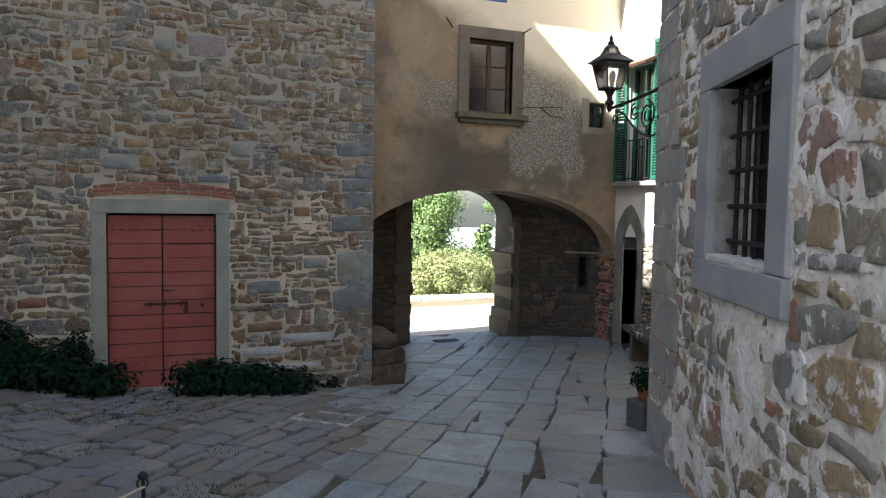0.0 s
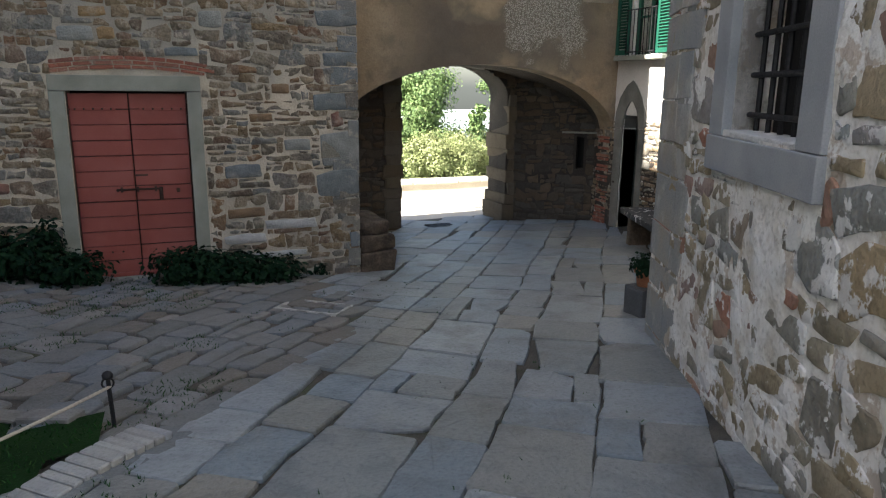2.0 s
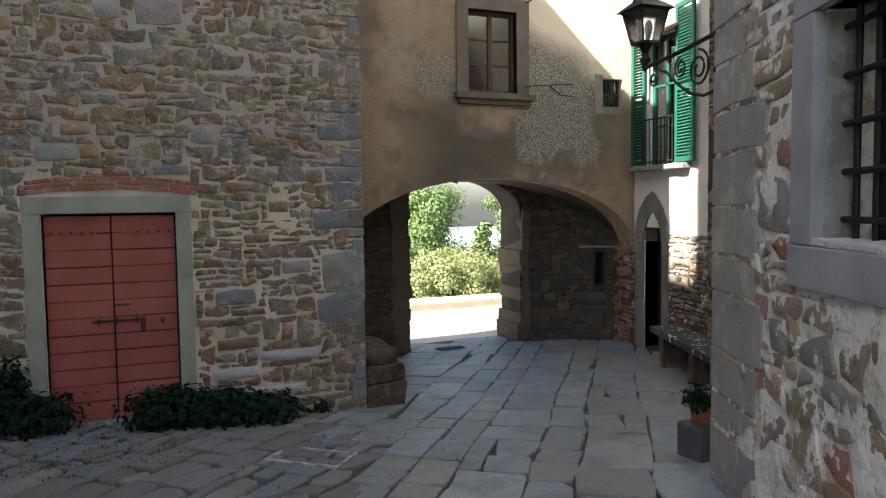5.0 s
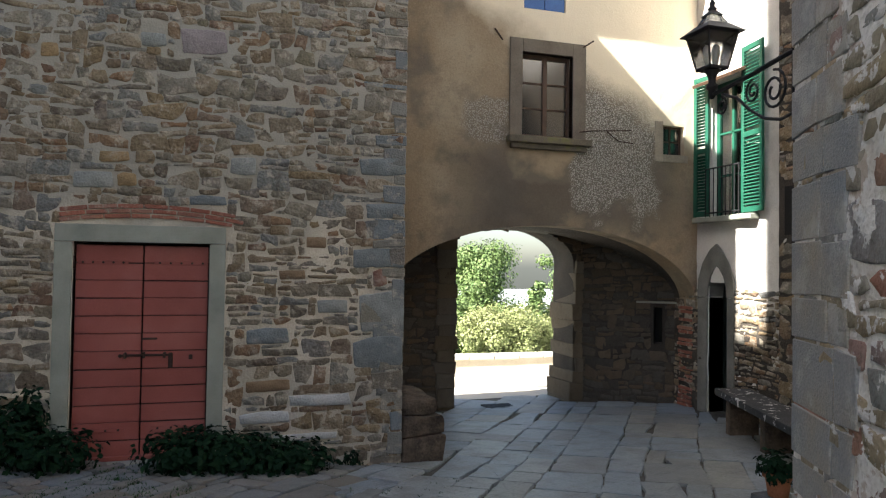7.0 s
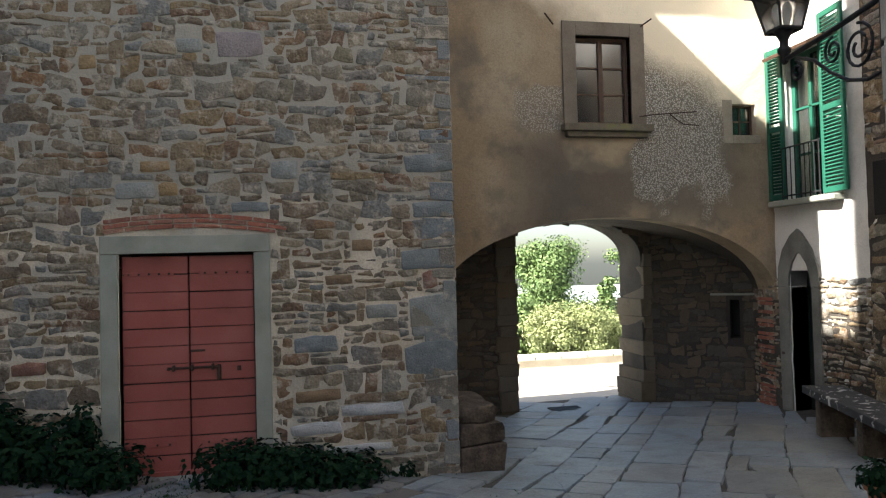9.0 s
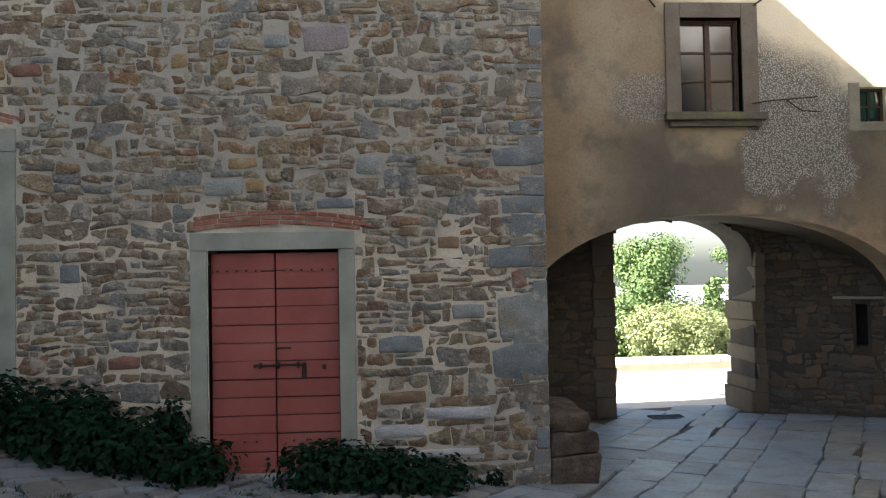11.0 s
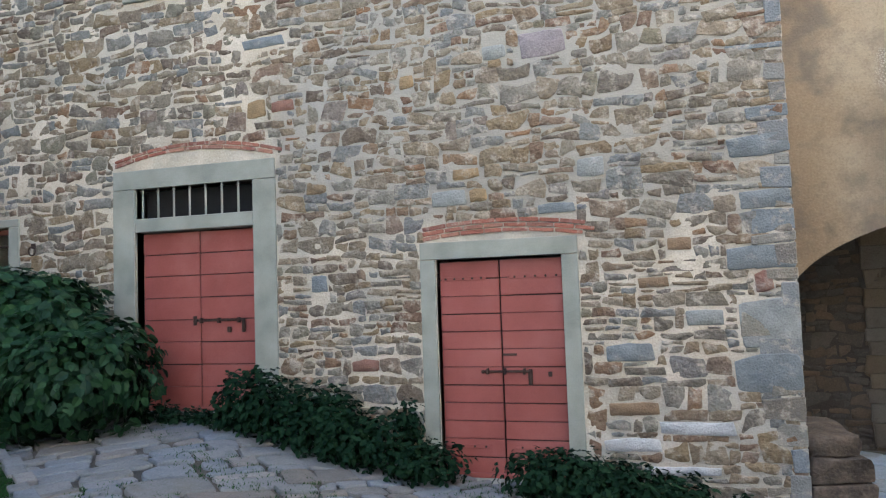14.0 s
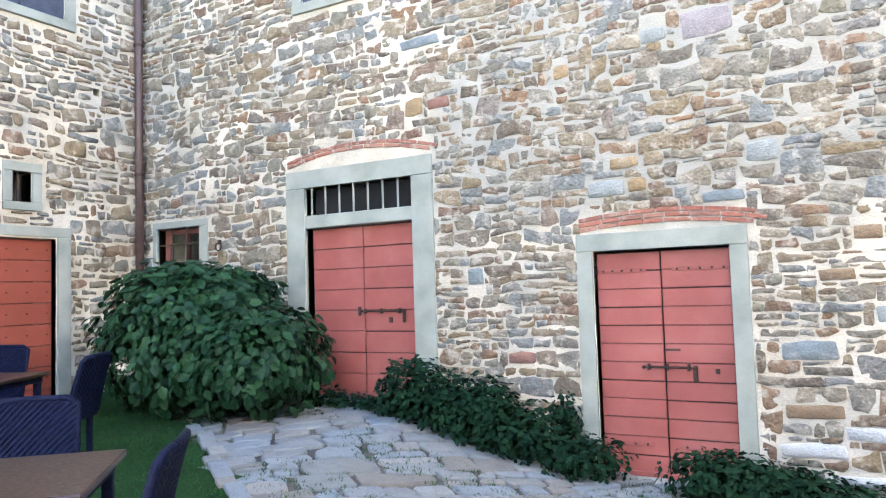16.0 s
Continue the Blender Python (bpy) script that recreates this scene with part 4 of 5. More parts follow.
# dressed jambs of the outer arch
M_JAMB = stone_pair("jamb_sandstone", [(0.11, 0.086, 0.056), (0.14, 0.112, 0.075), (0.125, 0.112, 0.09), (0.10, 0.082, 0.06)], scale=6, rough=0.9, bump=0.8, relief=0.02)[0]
rng = random.Random(8)
for x, s in ((4.95, -1), (7.12, 1)):
    z = -0.9
    while z < (2.5 if s < 0 else 2.0):
        h = rng.uniform(0.16, 0.32)
        o = rng.uniform(-.02, .05) + (0.06 if z < -0.1 and s > 0 else 0)
        a, b = (x - 0.30 - o, x + o) if s < 0 else (x - o, x + 0.17)
        bm = boxed(min(a, b), max(a, b), YB - 0.02 - rng.uniform(0, .05), 4.66, z, z + h - .006, bevel=.014, seg=2)
        for v in bm.verts:
            v.co += Vector((1, 1, .4)) * .05 * noise.noise(v.co * 3.5)
        part("jamb_stone", bm, M_JAMB, wall_back)
        z += h
# slanting wall on the passage's right, with the slit
ANG = math.degrees(math.atan2(2.74 - 3.8, 8.62 - 7.24))
LEN = math.hypot(8.62 - 7.24, 2.74 - 3.8)
MS = frame_matrix((7.24, 3.8, 0), ANG)
SLIT = (1.23, 1.37, 0.62, 1.24)
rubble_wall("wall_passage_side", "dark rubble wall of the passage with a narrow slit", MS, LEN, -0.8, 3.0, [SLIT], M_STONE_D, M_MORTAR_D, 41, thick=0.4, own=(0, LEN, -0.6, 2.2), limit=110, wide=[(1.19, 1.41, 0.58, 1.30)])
tagged(part("wall_slit_back", boxed(1.1, 1.5, 0.5, 1.4, -.5, -.38, m=MS), M_DARK), "black sheet for the shade inside the slit", "wall", kind="structure")
l_ = thing("ledge", "thin stone ledge along the passage wall", "ledge")
part("ledge_stone", boxed(0.95, LEN - .05, 1.30, 1.335, -.02, .045, bevel=.008, m=MS), M_SURROUND, l_)
# brick edge where the arch comes down
pier = thing("brick_pier", "worn brick edge of the arch foot", "brick pier")
bmesh_brick = mesh_from("brick", *[list(q) for q in SHAPES_BRICK], M_BRICK[0])
rng = random.Random(4)
z = -0.5
while z < 1.3:
    ob = new("brick", bmesh_brick)
    ob.parent = pier
    ob.matrix_world = Matrix.Translation((8.52 + rng.uniform(-.02, .02), 2.55, z)) @ Matrix.Diagonal((rng.choice([.06, .09, .13]) if z > 0 else .12, 0.36, 0.05, 1))
    z += 0.065

# ---- pale house on the east side ----
XF = 8.5
ME = frame_matrix((XF, 2.9, 0), -90)             # u runs along -y, w along -x
def eu(y1, y0, z0, z1):
    return (2.9 - y1, 2.9 - y0, z0, z1)
EDOOR, EWIN, EWIN2 = eu(2.02, 1.56, -0.6, 1.68), eu(1.95, 1.22, 2.70, 4.75), eu(0.42, 0.02, 2.35, 3.0)
bm = wall_body(ME, 8.5, -0.9, 9.0, [EDOOR, EWIN, EWIN2], 0.45, gap=0.02)
wall_east = tagged(part("wall_east_house", bm, M_FACADE), "pale limewashed house wall, worn to stone at its foot", "wall", kind="structure")
V, F = mortar_face(ME, 8.5, -0.9, 9.0, [EDOOR, EWIN, EWIN2], step=0.06, lift=0.012, seed=51, patch=0.02)
new("limewash", mesh_from("limewash", V, F, M_FACADE, True)).parent = wall_east
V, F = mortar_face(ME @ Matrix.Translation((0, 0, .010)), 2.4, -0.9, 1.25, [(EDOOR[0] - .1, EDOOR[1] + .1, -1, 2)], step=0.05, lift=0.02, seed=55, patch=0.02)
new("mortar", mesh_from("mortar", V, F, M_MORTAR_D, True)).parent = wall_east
rubble(wall_east, ME @ Matrix.Translation((0, -0.9, .006)), 2.4, 2.5, [(a - .12, b + .12, c + .9, d + .9) for a, b, c, d in (EDOOR,)], M_STONE, 52, own=(0.3, 2.4, 0, 2.5), limit=110, joint=0.035, depth=(.008, .018))
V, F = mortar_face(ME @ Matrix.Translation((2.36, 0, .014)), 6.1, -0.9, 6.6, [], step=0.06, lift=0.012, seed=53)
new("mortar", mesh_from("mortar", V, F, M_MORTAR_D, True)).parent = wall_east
rubble(wall_east, ME @ Matrix.Translation((2.36, -0.9, .012)), 6.1, 7.5, [(EWIN2[0] - 2.44, EWIN2[1] - 2.28, EWIN2[2] + .82, EWIN2[3] + .98)], M_STONE, 54, course=(.12, .32), length=(.2, .6), joint=.02)
M_SURROUND_D = material("weathered_dark_sandstone", [(0.12, 0.118, 0.105), (0.165, 0.16, 0.14), (0.21, 0.205, 0.18)], scale=3.5, rough=.9, bump=.4, fine=60)
es = thing("door_frame_4", "pointed grey stone door surround", "door frame", kind="structure")
part("jamb", boxed(*eu(2.24, 2.02, -0.5, 1.45), -.3, .03, bevel=.01, m=ME), M_SURROUND_D, es)
part("jamb", boxed(*eu(1.56, 1.40, -0.5, 1.45), -.3, .03, bevel=.01, m=ME), M_SURROUND_D, es)
bm = bmesh.new()
pts_in = [(2.02, 1.455), (2.00, 1.62), (1.94, 1.78), (1.84, 1.90), (1.79, 1.93), (1.74, 1.90), (1.64, 1.78), (1.58, 1.62), (1.56, 1.455)]
pts_out = [(2.24, 1.455), (2.22, 1.72), (2.12, 1.98), (1.95, 2.18), (1.80, 2.27), (1.70, 2.20), (1.52, 1.98), (1.42, 1.72), (1.40, 1.455)]
loops = []
for dx in (XF - .03, XF + .3):
    loops.append(([bm.verts.new((dx, y, z)) for y, z in pts_in], [bm.verts.new((dx, y, z)) for y, z in pts_out]))
for k in range(8):
    (i0, o0), (i1, o1) = loops
    bm.faces.new((i0[k], i0[k + 1], o0[k + 1], o0[k]))
    bm.faces.new((i0[k], i1[k], i1[k + 1], i0[k + 1]))
    bm.faces.new((o0[k], o0[k + 1], o1[k + 1], o1[k]))
part("arch_head", bm, M_SURROUND_D, es)
d4 = thing("door_4", "dark green house door in a deep recess", "door")
part("leaf", boxed(XF + 0.28, XF + 0.33, 1.5, 2.1, -0.6, 2.0), material("dark_green_door", [(0.008, 0.014, 0.013), (0.016, 0.024, 0.022)], scale=4, rough=0.5, bump=0.1), d4)
tagged(part("wall_dark_room_east", boxed(XF + .5, XF + .56, -5.6, 2.9, -.9, 9), M_DARK), "black sheet for the unlit rooms of the east house", "wall", kind="structure")
tagged(part("wall_east_block", boxed(XF + .6, XF + 7, -5.6, 6.0, -.9, 9), M_PLAINW), "body of the east house", "wall", kind="structure")

w = thing("window_5", "tall casement window with open green shutters", "window", kind="structure")
part("window_frame", boxed(XF + .1, XF + .16, 1.22, 1.29, 2.7, 4.75), M_GREEN, w)
part("window_frame", boxed(XF + .1, XF + .16, 1.88, 1.95, 2.7, 4.75), M_GREEN, w)
part("window_frame", boxed(XF + .1, XF + .16, 1.29, 1.88, 4.68, 4.75), M_GREEN, w)
part("mullion", boxed(XF + .1, XF + .16, 1.56, 1.61, 2.7, 4.68), M_GREEN, w)
for z in (3.3, 3.95):
    part("glazing_bar", boxed(XF + .1, XF + .15, 1.29, 1.88, z, z + .03), M_GREEN, w)
part("pane", boxed(XF + .125, XF + .131, 1.29, 1.88, 2.7, 4.68), M_GLASS, w)
part("sill", boxed(XF - .16, XF + .05, .92, 2.22, 2.60, 2.68, bevel=.012), M_SURROUND, w, "worn stone sill")
part("hood", boxed(XF - .34, XF - .01, 1.12, 2.0, 4.80, 4.85, bevel=.006, m=Matrix.Translation((XF, 0, 4.8)) @ pose(0, 0, 0, 0, -24, 0) @ Matrix.Translation((-XF, 0, -4.8))), M_FRAMEW, w, "small dark wooden hood")


def shutter(h, wd):
    """A louvred shutter leaf: frame and slats; hinge at the origin, leaf along +x."""
    t = thing("shutter", "green louvred wooden shutter standing open", "shutter", group="green shutters")
    for a, b in ((0, .06), (wd - .06, wd)):
        part("stile", boxed(a, b, -.02, .02, 0, h, bevel=.004), M_GREEN, t)
    for z in (0, h * .45, h - .08):
        part("rail", boxed(.06, wd - .06, -.018, .018, z, z + .08, bevel=.004), M_GREEN, t)
    me = finish("slat", boxed(.06, wd - .06, -.022, .022, -.005, .005, m=pose(0, 0, 0, 38)), M_GREEN)
    z = .12
    while z < h - .1:
        if not h * .45 - .03 < z < h * .45 + .1:
            ob = new("slat", me)
            ob.parent = t
            ob.matrix_local = Matrix.Translation((0, 0, z))
        z += .048
    return t


s1 = shutter(2.4, 0.5)
s1.matrix_world = Matrix.Translation((XF - .05, 1.21, 2.70)) @ pose(0, 0, 0, 0, 0, -98)
s2 = shutter(2.2, 0.31)
s2.matrix_world = Matrix.Translation((XF - .05, 1.95, 2.70)) @ pose(0, 0, 0, 0, 0, 96)
r = thing("balcony_rail", "low wrought-iron window railing", "railing")
for z in (2.74, 3.42):
    part("rail", tube([(XF - .1, 1.2, z), (XF - .1, 1.97, z)], .012, 6), M_IRONB, r)
for k in range(9):
    y = 1.22 + k * .092
    part("bar", tube([(XF - .1, y, 2.68), (XF - .1, y, 3.42)], .008, 6), M_IRONB, r)
w = thing("window_6", "small dark window in the pale wall", "window", kind="structure")
part("frame", boxed(*EWIN2, .016, .03, m=ME), M_DARK, w)

# ---- near house on the right, with the barred window ----
YR = -24.7
CR = Vector((4.81, -3.60, 0))
RL = 9.0
ar = radians(90 + YR)
MR = frame_matrix(CR, YR - 90)
# u runs from the far corner towards the start of the walk, w towards the court
RWIN = (1.54, 2.58, 1.85, 3.01)
wall_right = rubble_wall("wall_near_house", "limewashed rubble wall with flaking white render", MR, RL, -0.3, 7.0, [RWIN], M_STONE_R, M_MORTAR_R, 61, thick=0.6,
                         own=(0.0, 3.6, -0.1, 3.6), limit=280, wide=[(1.30, 2.86, 1.62, 3.28)], course=(0.12, 0.36), length=(0.18, 0.55), joint=0.03, depth=(.003, .010), jitter=.2, lift=0.013, patch=0.030, worn=0.0, step=0.03)
tagged(part("wall_near_end", boxed(0, 4.5, -0.3, 7.0, -0.4, 0, m=frame_matrix(CR + 4.5 * Vector((math.sin(ar), -math.cos(ar), 0)), 90 + YR + 90)), M_FACADE), "end wall of the near house", "wall", kind="structure")
rng = random.Random(12)
M_QUOINB = material("corner_bluestone", [(0.24, 0.265, 0.28), (0.31, 0.31, 0.295), (0.35, 0.31, 0.24)], scale=2, rough=0.9, bump=0.6, relief=0.02, stain=((0.48, 0.47, 0.43), 2.5, .54, .64, .6))
z = -0.2
while z < 6.5:
    h = rng.uniform(.22, .42)
    wd = rng.uniform(.3, .62)
    for a, b in ((-.012, wd), (wd + .012, wd + rng.uniform(.25, .5))):
        hh = h - .014 - rng.uniform(0, .02)
        bm = boxed(a, b, z, z + hh, -.3, .010 + rng.uniform(0, .008), bevel=.006, seg=1)
        for v in bm.verts:
            v.co += Vector((1, 1, .3)) * .022 * noise.noise(Vector((v.co.x * 5, v.co.y * 5, z)))
        bmesh.ops.transform(bm, matrix=MR, verts=bm.verts)
        part("corner_stone", bm, M_QUOINB, wall_right)
    z += h
surround("window_frame_5", "deep blue-grey stone surround of a barred window", *RWIN, 0.24, 0.26, 0.25, 0.22, M_SURROUND_B, MR, depth=0.2, proud=0.03)
w = thing("window_7", "dark window behind a heavy iron grille", "window", kind="structure")
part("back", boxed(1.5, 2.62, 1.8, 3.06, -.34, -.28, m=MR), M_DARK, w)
for k in range(6):
    u = 1.62 + k * .175
    part("bar", tube([(MR @ Vector((u, 1.85, -.15)))[:], (MR @ Vector((u, 3.01, -.15)))[:]], .017, 8), M_IRONB, w)
for k in range(5):
    v = 1.98 + k * .235
    part("cross_bar", tube([(MR @ Vector((1.52, v, -.13)))[:], (MR @ Vector((2.60, v, -.13)))[:]], .017, 8), M_IRONB, w)
rep = thing("sill_render", "chipped white cement on the window sill", "render patch")
bm = bmesh.new()
box(bm, 1.50, 2.62, 1.846, 1.885, -.2, .02, bevel=.012, seg=2, m=MR)
for v in bm.verts:
    v.co += Vector((0, 0, .02 * noise.noise(v.co * 7)))
part("cement", bm, material("white_cement", [(0.5, 0.5, 0.48), (0.68, 0.67, 0.64)], scale=9, rough=.95, bump=.8, relief=.02), rep)
tagged(part("roof_near_house", boxed(-.4, RL, 7.0, 7.15, -4.5, .35, m=MR), M_TILE), "tiled roof of the near house", "roof", kind="structure")
# plain walls that close the court behind the start of the walk
tagged(part("wall_south", boxed(-9, 3, -17.6, -17, -.2, 3.0), M_PLAINW), "plain stone wall closing the court", "wall", kind="structure")


# ---- paving ----
paving = tagged(new("pavement", mesh_from("pavement", [(0, 0, -.4), (0.01, 0, -.4), (0, .01, -.4)], [(0, 1, 2)], M_EARTH)), "worn blue-grey stone slabs and small cobbles", "pavement", kind="structure")


def lay(seed, org, yaw, length, width, inside, mats, course, piece, joint, limit, thick, tilt=0.006, own=None, jitter=.035, split=.3, cut=.02, rough=.010, warp=(.06, .07, .6, .5)):
    """Fitted slabs in wandering courses along a direction, following the ground."""
    rng = random.Random(seed)
    R = pose(org[0], org[1], 0, 0, 0, yaw)
    Rt = pose(0, 0, 0, 0, 0, yaw)
    def left_out(u, v, w, h):
        p = R @ Vector((u, v - width / 2, 0))
        return not inside(p.x, p.y)
    V, F, made = [], [], 0
    for cu, cv, w, h, poly in fitted_cells(rng, layout(rng, length, width, [], course, piece, left_out, split), [], length, width, warp, jitter):
        ring = broken_outline(rng, poly, .35, rough, cut)
        j = joint * rng.uniform(.4, 2.0)
        su, sv = max(.7, 1 - j / w), max(.7, 1 - j / h)
        p = R @ Vector((cu, cv - width / 2, 0))
        g0 = gz(p.x, p.y)
        lift, tx, ty = rng.uniform(-.006, .006), rng.uniform(-tilt, tilt), rng.uniform(-tilt, tilt)
        def top(u, v, dz):
            q = Rt @ Vector((u * su, v * sv, 0))
            return (q.x, q.y, gz(p.x + q.x, p.y + q.y) - g0 + lift + tx * q.x + ty * q.y + dz)
        n = len(ring)
        vs = [top(u, v, -thick) for u, v in ring] + [top(u * .99, v * .99, -.014) for u, v in ring] + [top(u * max(.88, 1 - .02 / w), v * max(.88, 1 - .02 / h), rng.uniform(-.004, .002)) for u, v in ring] + [top(u * .5, v * .5, rng.uniform(-.003, .003)) for u, v in ring] + [top(0, 0, 0)]
        fs = [(l * n + k, l * n + (k + 1) % n, (l + 1) * n + (k + 1) % n, (l + 1) * n + k) for l in range(3) for k in range(n)]
        fs += [(3 * n + k, 3 * n + (k + 1) % n, 4 * n) for k in range(n)]
        m = Matrix.Translation((p.x, p.y, g0))
        if made < limit and (own is None or own(p.x, p.y)):
            ob = new("slab", mesh_from("slab", vs, fs, mats[0]))
            ob.parent = paving
            ob.matrix_world = m
            made += 1
        else:
            o = len(V)
            V += [(c[0] + p.x, c[1] + p.y, c[2] + g0) for c in vs]
            F += [tuple(o + k for k in f) for f in fs]
    if V:
        ob = new("small_paving", mesh_from("small_paving", V, F, mats[1]))
        ob.parent = paving
        tagged(ob, kind="stuff")


def right_side(x, y):
    """Metres from the near house wall, positive in the court."""
    d = Vector((x, y, 0)) - CR
    return -(d.x * math.sin(ar) - d.y * math.cos(ar))


def lawn_in(x, y):
    """Inside the lawn: a wedge with its tip by the little post."""
    dx, dy = x - 0.62, y + 4.52
    a = dx * 0.57 + dy * 0.82          # across the edge that runs to the far left
    b = dx * 0.71 - dy * 0.70          # across the edge that runs to the near left
    return a < 0 and b < 0 and x > -6.2


def lane(x, y):
    """The slab lane's distance from its middle line."""
    return (x - 1.9) * 0.82 - (y + 6.0) * 0.57 * 0.9


def free(x, y):
    if y > 4.7 or x < W0 + .05 or x > XF - 0.05:
        return False
    if y > -0.06 and x < 3.3:
        return False
    if y > YB - .1 and not 4.9 < x < 7.15:
        return False
    if y < -3.6 and right_side(x, y) < 0.02:
        return False
    return not lawn_in(x, y) and y > -10.5


in_lane = lambda x, y: free(x, y) and ((x - 0.9) * 0.82 - (y + 4.8) * 0.57 > 0 or y < -5.0 or (x > 2.7 + .25 * math.sin(y * 2) and y > -2.2))
lay(71, (-3.8, -11.5), 55, 24, 17, in_lane, M_SLAB, (0.34, 0.66), (0.35, 0.95), .005, 300, .09, own=lambda x, y: y > -8 and x > .3)
lay(72, (-8, -8), 52, 18, 18, lambda x, y: free(x, y) and not in_lane(x, y), M_COBBLE, (0.17, 0.37), (0.2, 0.58), .018, 290, .08, tilt=.03, jitter=.1, cut=.03, own=lambda x, y: -2.5 < x < 3 and -4 < y)


# a cover slab bedded in pale mortar
M_BED = material("pale_bedding_mortar", [(0.40, 0.40, 0.38), (0.52, 0.52, 0.50)], scale=8, rough=.95, bump=.6, stain=((0.18, 0.18, 0.17), 9, .48, .60, .8))
cover = thing("cover_slab", "square paving cover bedded in pale mortar lines", "cover slab")
CX, CY, CYAW = 2.19, -1.86, -35
def bed_strip(u0, u1, v0, v1):
    R = pose(CX, CY, 0, 0, 0, CYAW)
    bm = bmesh.new()
    n = 8
    rows = []
    for i in range(n + 1):
        row = []
        for j in (0, 1):
            u, v = u0 + (u1 - u0) * (i / n if u1 - u0 > v1 - v0 else j), v0 + (v1 - v0) * (j if u1 - u0 > v1 - v0 else i / n)
            p = R @ Vector((u + .012 * noise.noise(Vector((u * 9, v * 9, 1))), v + .012 * noise.noise(Vector((u * 9, v * 9, 5))), 0))
            row.append(bm.verts.new((p.x, p.y, gz(p.x, p.y) + .010)))
        rows.append(row)
    for a, b in zip(rows, rows[1:]):
        bm.faces.new((a[0], a[1], b[1], b[0]))
    r = bmesh.ops.extrude_face_region(bm, geom=bm.faces[:])
    for q in r["geom"]:
        if isinstance(q, bmesh.types.BMVert):
            q.co.z -= .03
    return bm
for q in ((-.32, .32, -.235, -.205), (-.2, .32, .205, .225), (.298, .32, -.205, .205), (-.32, -.303, -.205, .05)):
    part("mortar_line", bed_strip(*q), M_BED, cover)


# ---- lawn with its stone edging ----
def lawn():
    rng = random.Random(21)
    V, F = [], []
    step = .25
    bm = bmesh.new()
    for i in range(60):
        for j in range(60):
            x, y = -13 + i * step, -13 + j * step
            if lawn_in(x + step / 2, y + step / 2) and x > W0 and y > -9.4:
                q = [bm.verts.new((a, b, gz(a, b) + .005)) for a, b in ((x, y), (x + step, y), (x + step, y + step), (x, y + step))]
                bm.faces.new(q)
    bmesh.ops.remove_doubles(bm, verts=bm.verts, dist=.001)
    l = tagged(part("lawn", bm, M_LAWN, smooth=True), "short green lawn beside the paving", "lawn", kind="structure")
    n = 0
    while n < 26000:
        x, y = rng.uniform(-6.2, .7), rng.uniform(-7.2, -.3)
        if not lawn_in(x + .03, y - .03):
            continue
        n += 1
        z = gz(x, y)
        a, h = rng.uniform(0, 6.28), rng.uniform(.014, .034)
        c, s = .006 * math.cos(a), .006 * math.sin(a)
        k = rng.uniform(-.03, .03)
        o = len(V)
        V += [(x - c, y - s, z), (x + c, y + s, z), (x + k, y + rng.uniform(-.03, .03), z + h)]
        F.append((o, o + 1, o + 2))
    g = new("grass", mesh_from("grass", V, F, M_GRASS))
    tagged(g, "short green grass blades of the lawn", "grass", kind="stuff")


lawn()
V, F = [], []
rng = random.Random(57)
n = 0
while n < 1700:
    x, y = rng.uniform(-4.5, 3.6), rng.uniform(-6.5, 0)
    if not free(x, y) or (x > 1.2 and rng.random() < .9) or noise.noise(Vector((x * 1.1, y * 1.1, 3))) < .08:
        continue
    n += 1
    for _ in range(3):
        a, h = rng.uniform(0, 6.28), rng.uniform(.006, .022)
        bx, by = x + rng.uniform(-.03, .03), y + rng.uniform(-.03, .03)
        o = len(V)
        V += [(bx - .005 * math.cos(a), by - .005 * math.sin(a), gz(bx, by) - .01), (bx + .005 * math.cos(a), by + .005 * math.sin(a), gz(bx, by) - .01), (bx + rng.uniform(-.02, .02), by + rng.uniform(-.02, .02), gz(bx, by) + h)]
        F.append((o, o + 1, o + 2))
tagged(new("joint_grass", mesh_from("joint_grass", V, F, M_GRASS)), "thin grass tufts growing between paving stones", "grass", kind="stuff")
M_EDGE = stone_pair("pale_edging_stone", [(.26, .26, .245), (.34, .34, .32), (.29, .30, .30)], scale=6, rough=.85, bump=.5)[0]
edge = thing("lawn_edging", "pale stone edging strip along the lawn", "edging")
rng = random.Random(31)
def edging(x, y, dx, dy, total, wd):
    s = 0
    while s < total:
        L = rng.uniform(.055, .1) if wd > .2 else rng.uniform(.14, .45)
        j = 0 if wd > .2 else rng.uniform(-.05, .05)
        px, py = x + dx * (s + L / 2) - dy * j, y + dy * (s + L / 2) + dx * j
        yaw = math.degrees(math.atan2(dy, dx))
        t1, t0 = gz(px + dx * .3, py + dy * .3), gz(px - dx * .3, py - dy * .3)
        part("edging_stone", boxed(-L / 2 + .004, L / 2 - .004, -wd / 2 * rng.uniform(.9, 1.0), wd / 2, -.08, .035, bevel=.008, m=Matrix.Translation((px, py, gz(px, py))) @ pose(0, 0, 0, 0, 0, yaw) @ pose(0, 0, 0, 0, -math.degrees(math.atan2(t1 - t0, .6)), 0)), M_EDGE if wd > .2 else M_COBBLE[0], edge)
        s += L
edging(0.78, -4.64, -0.70, -0.71, 3.6, .24)
edging(0.35, -4.28, -0.82, 0.57, 4.6, .14)

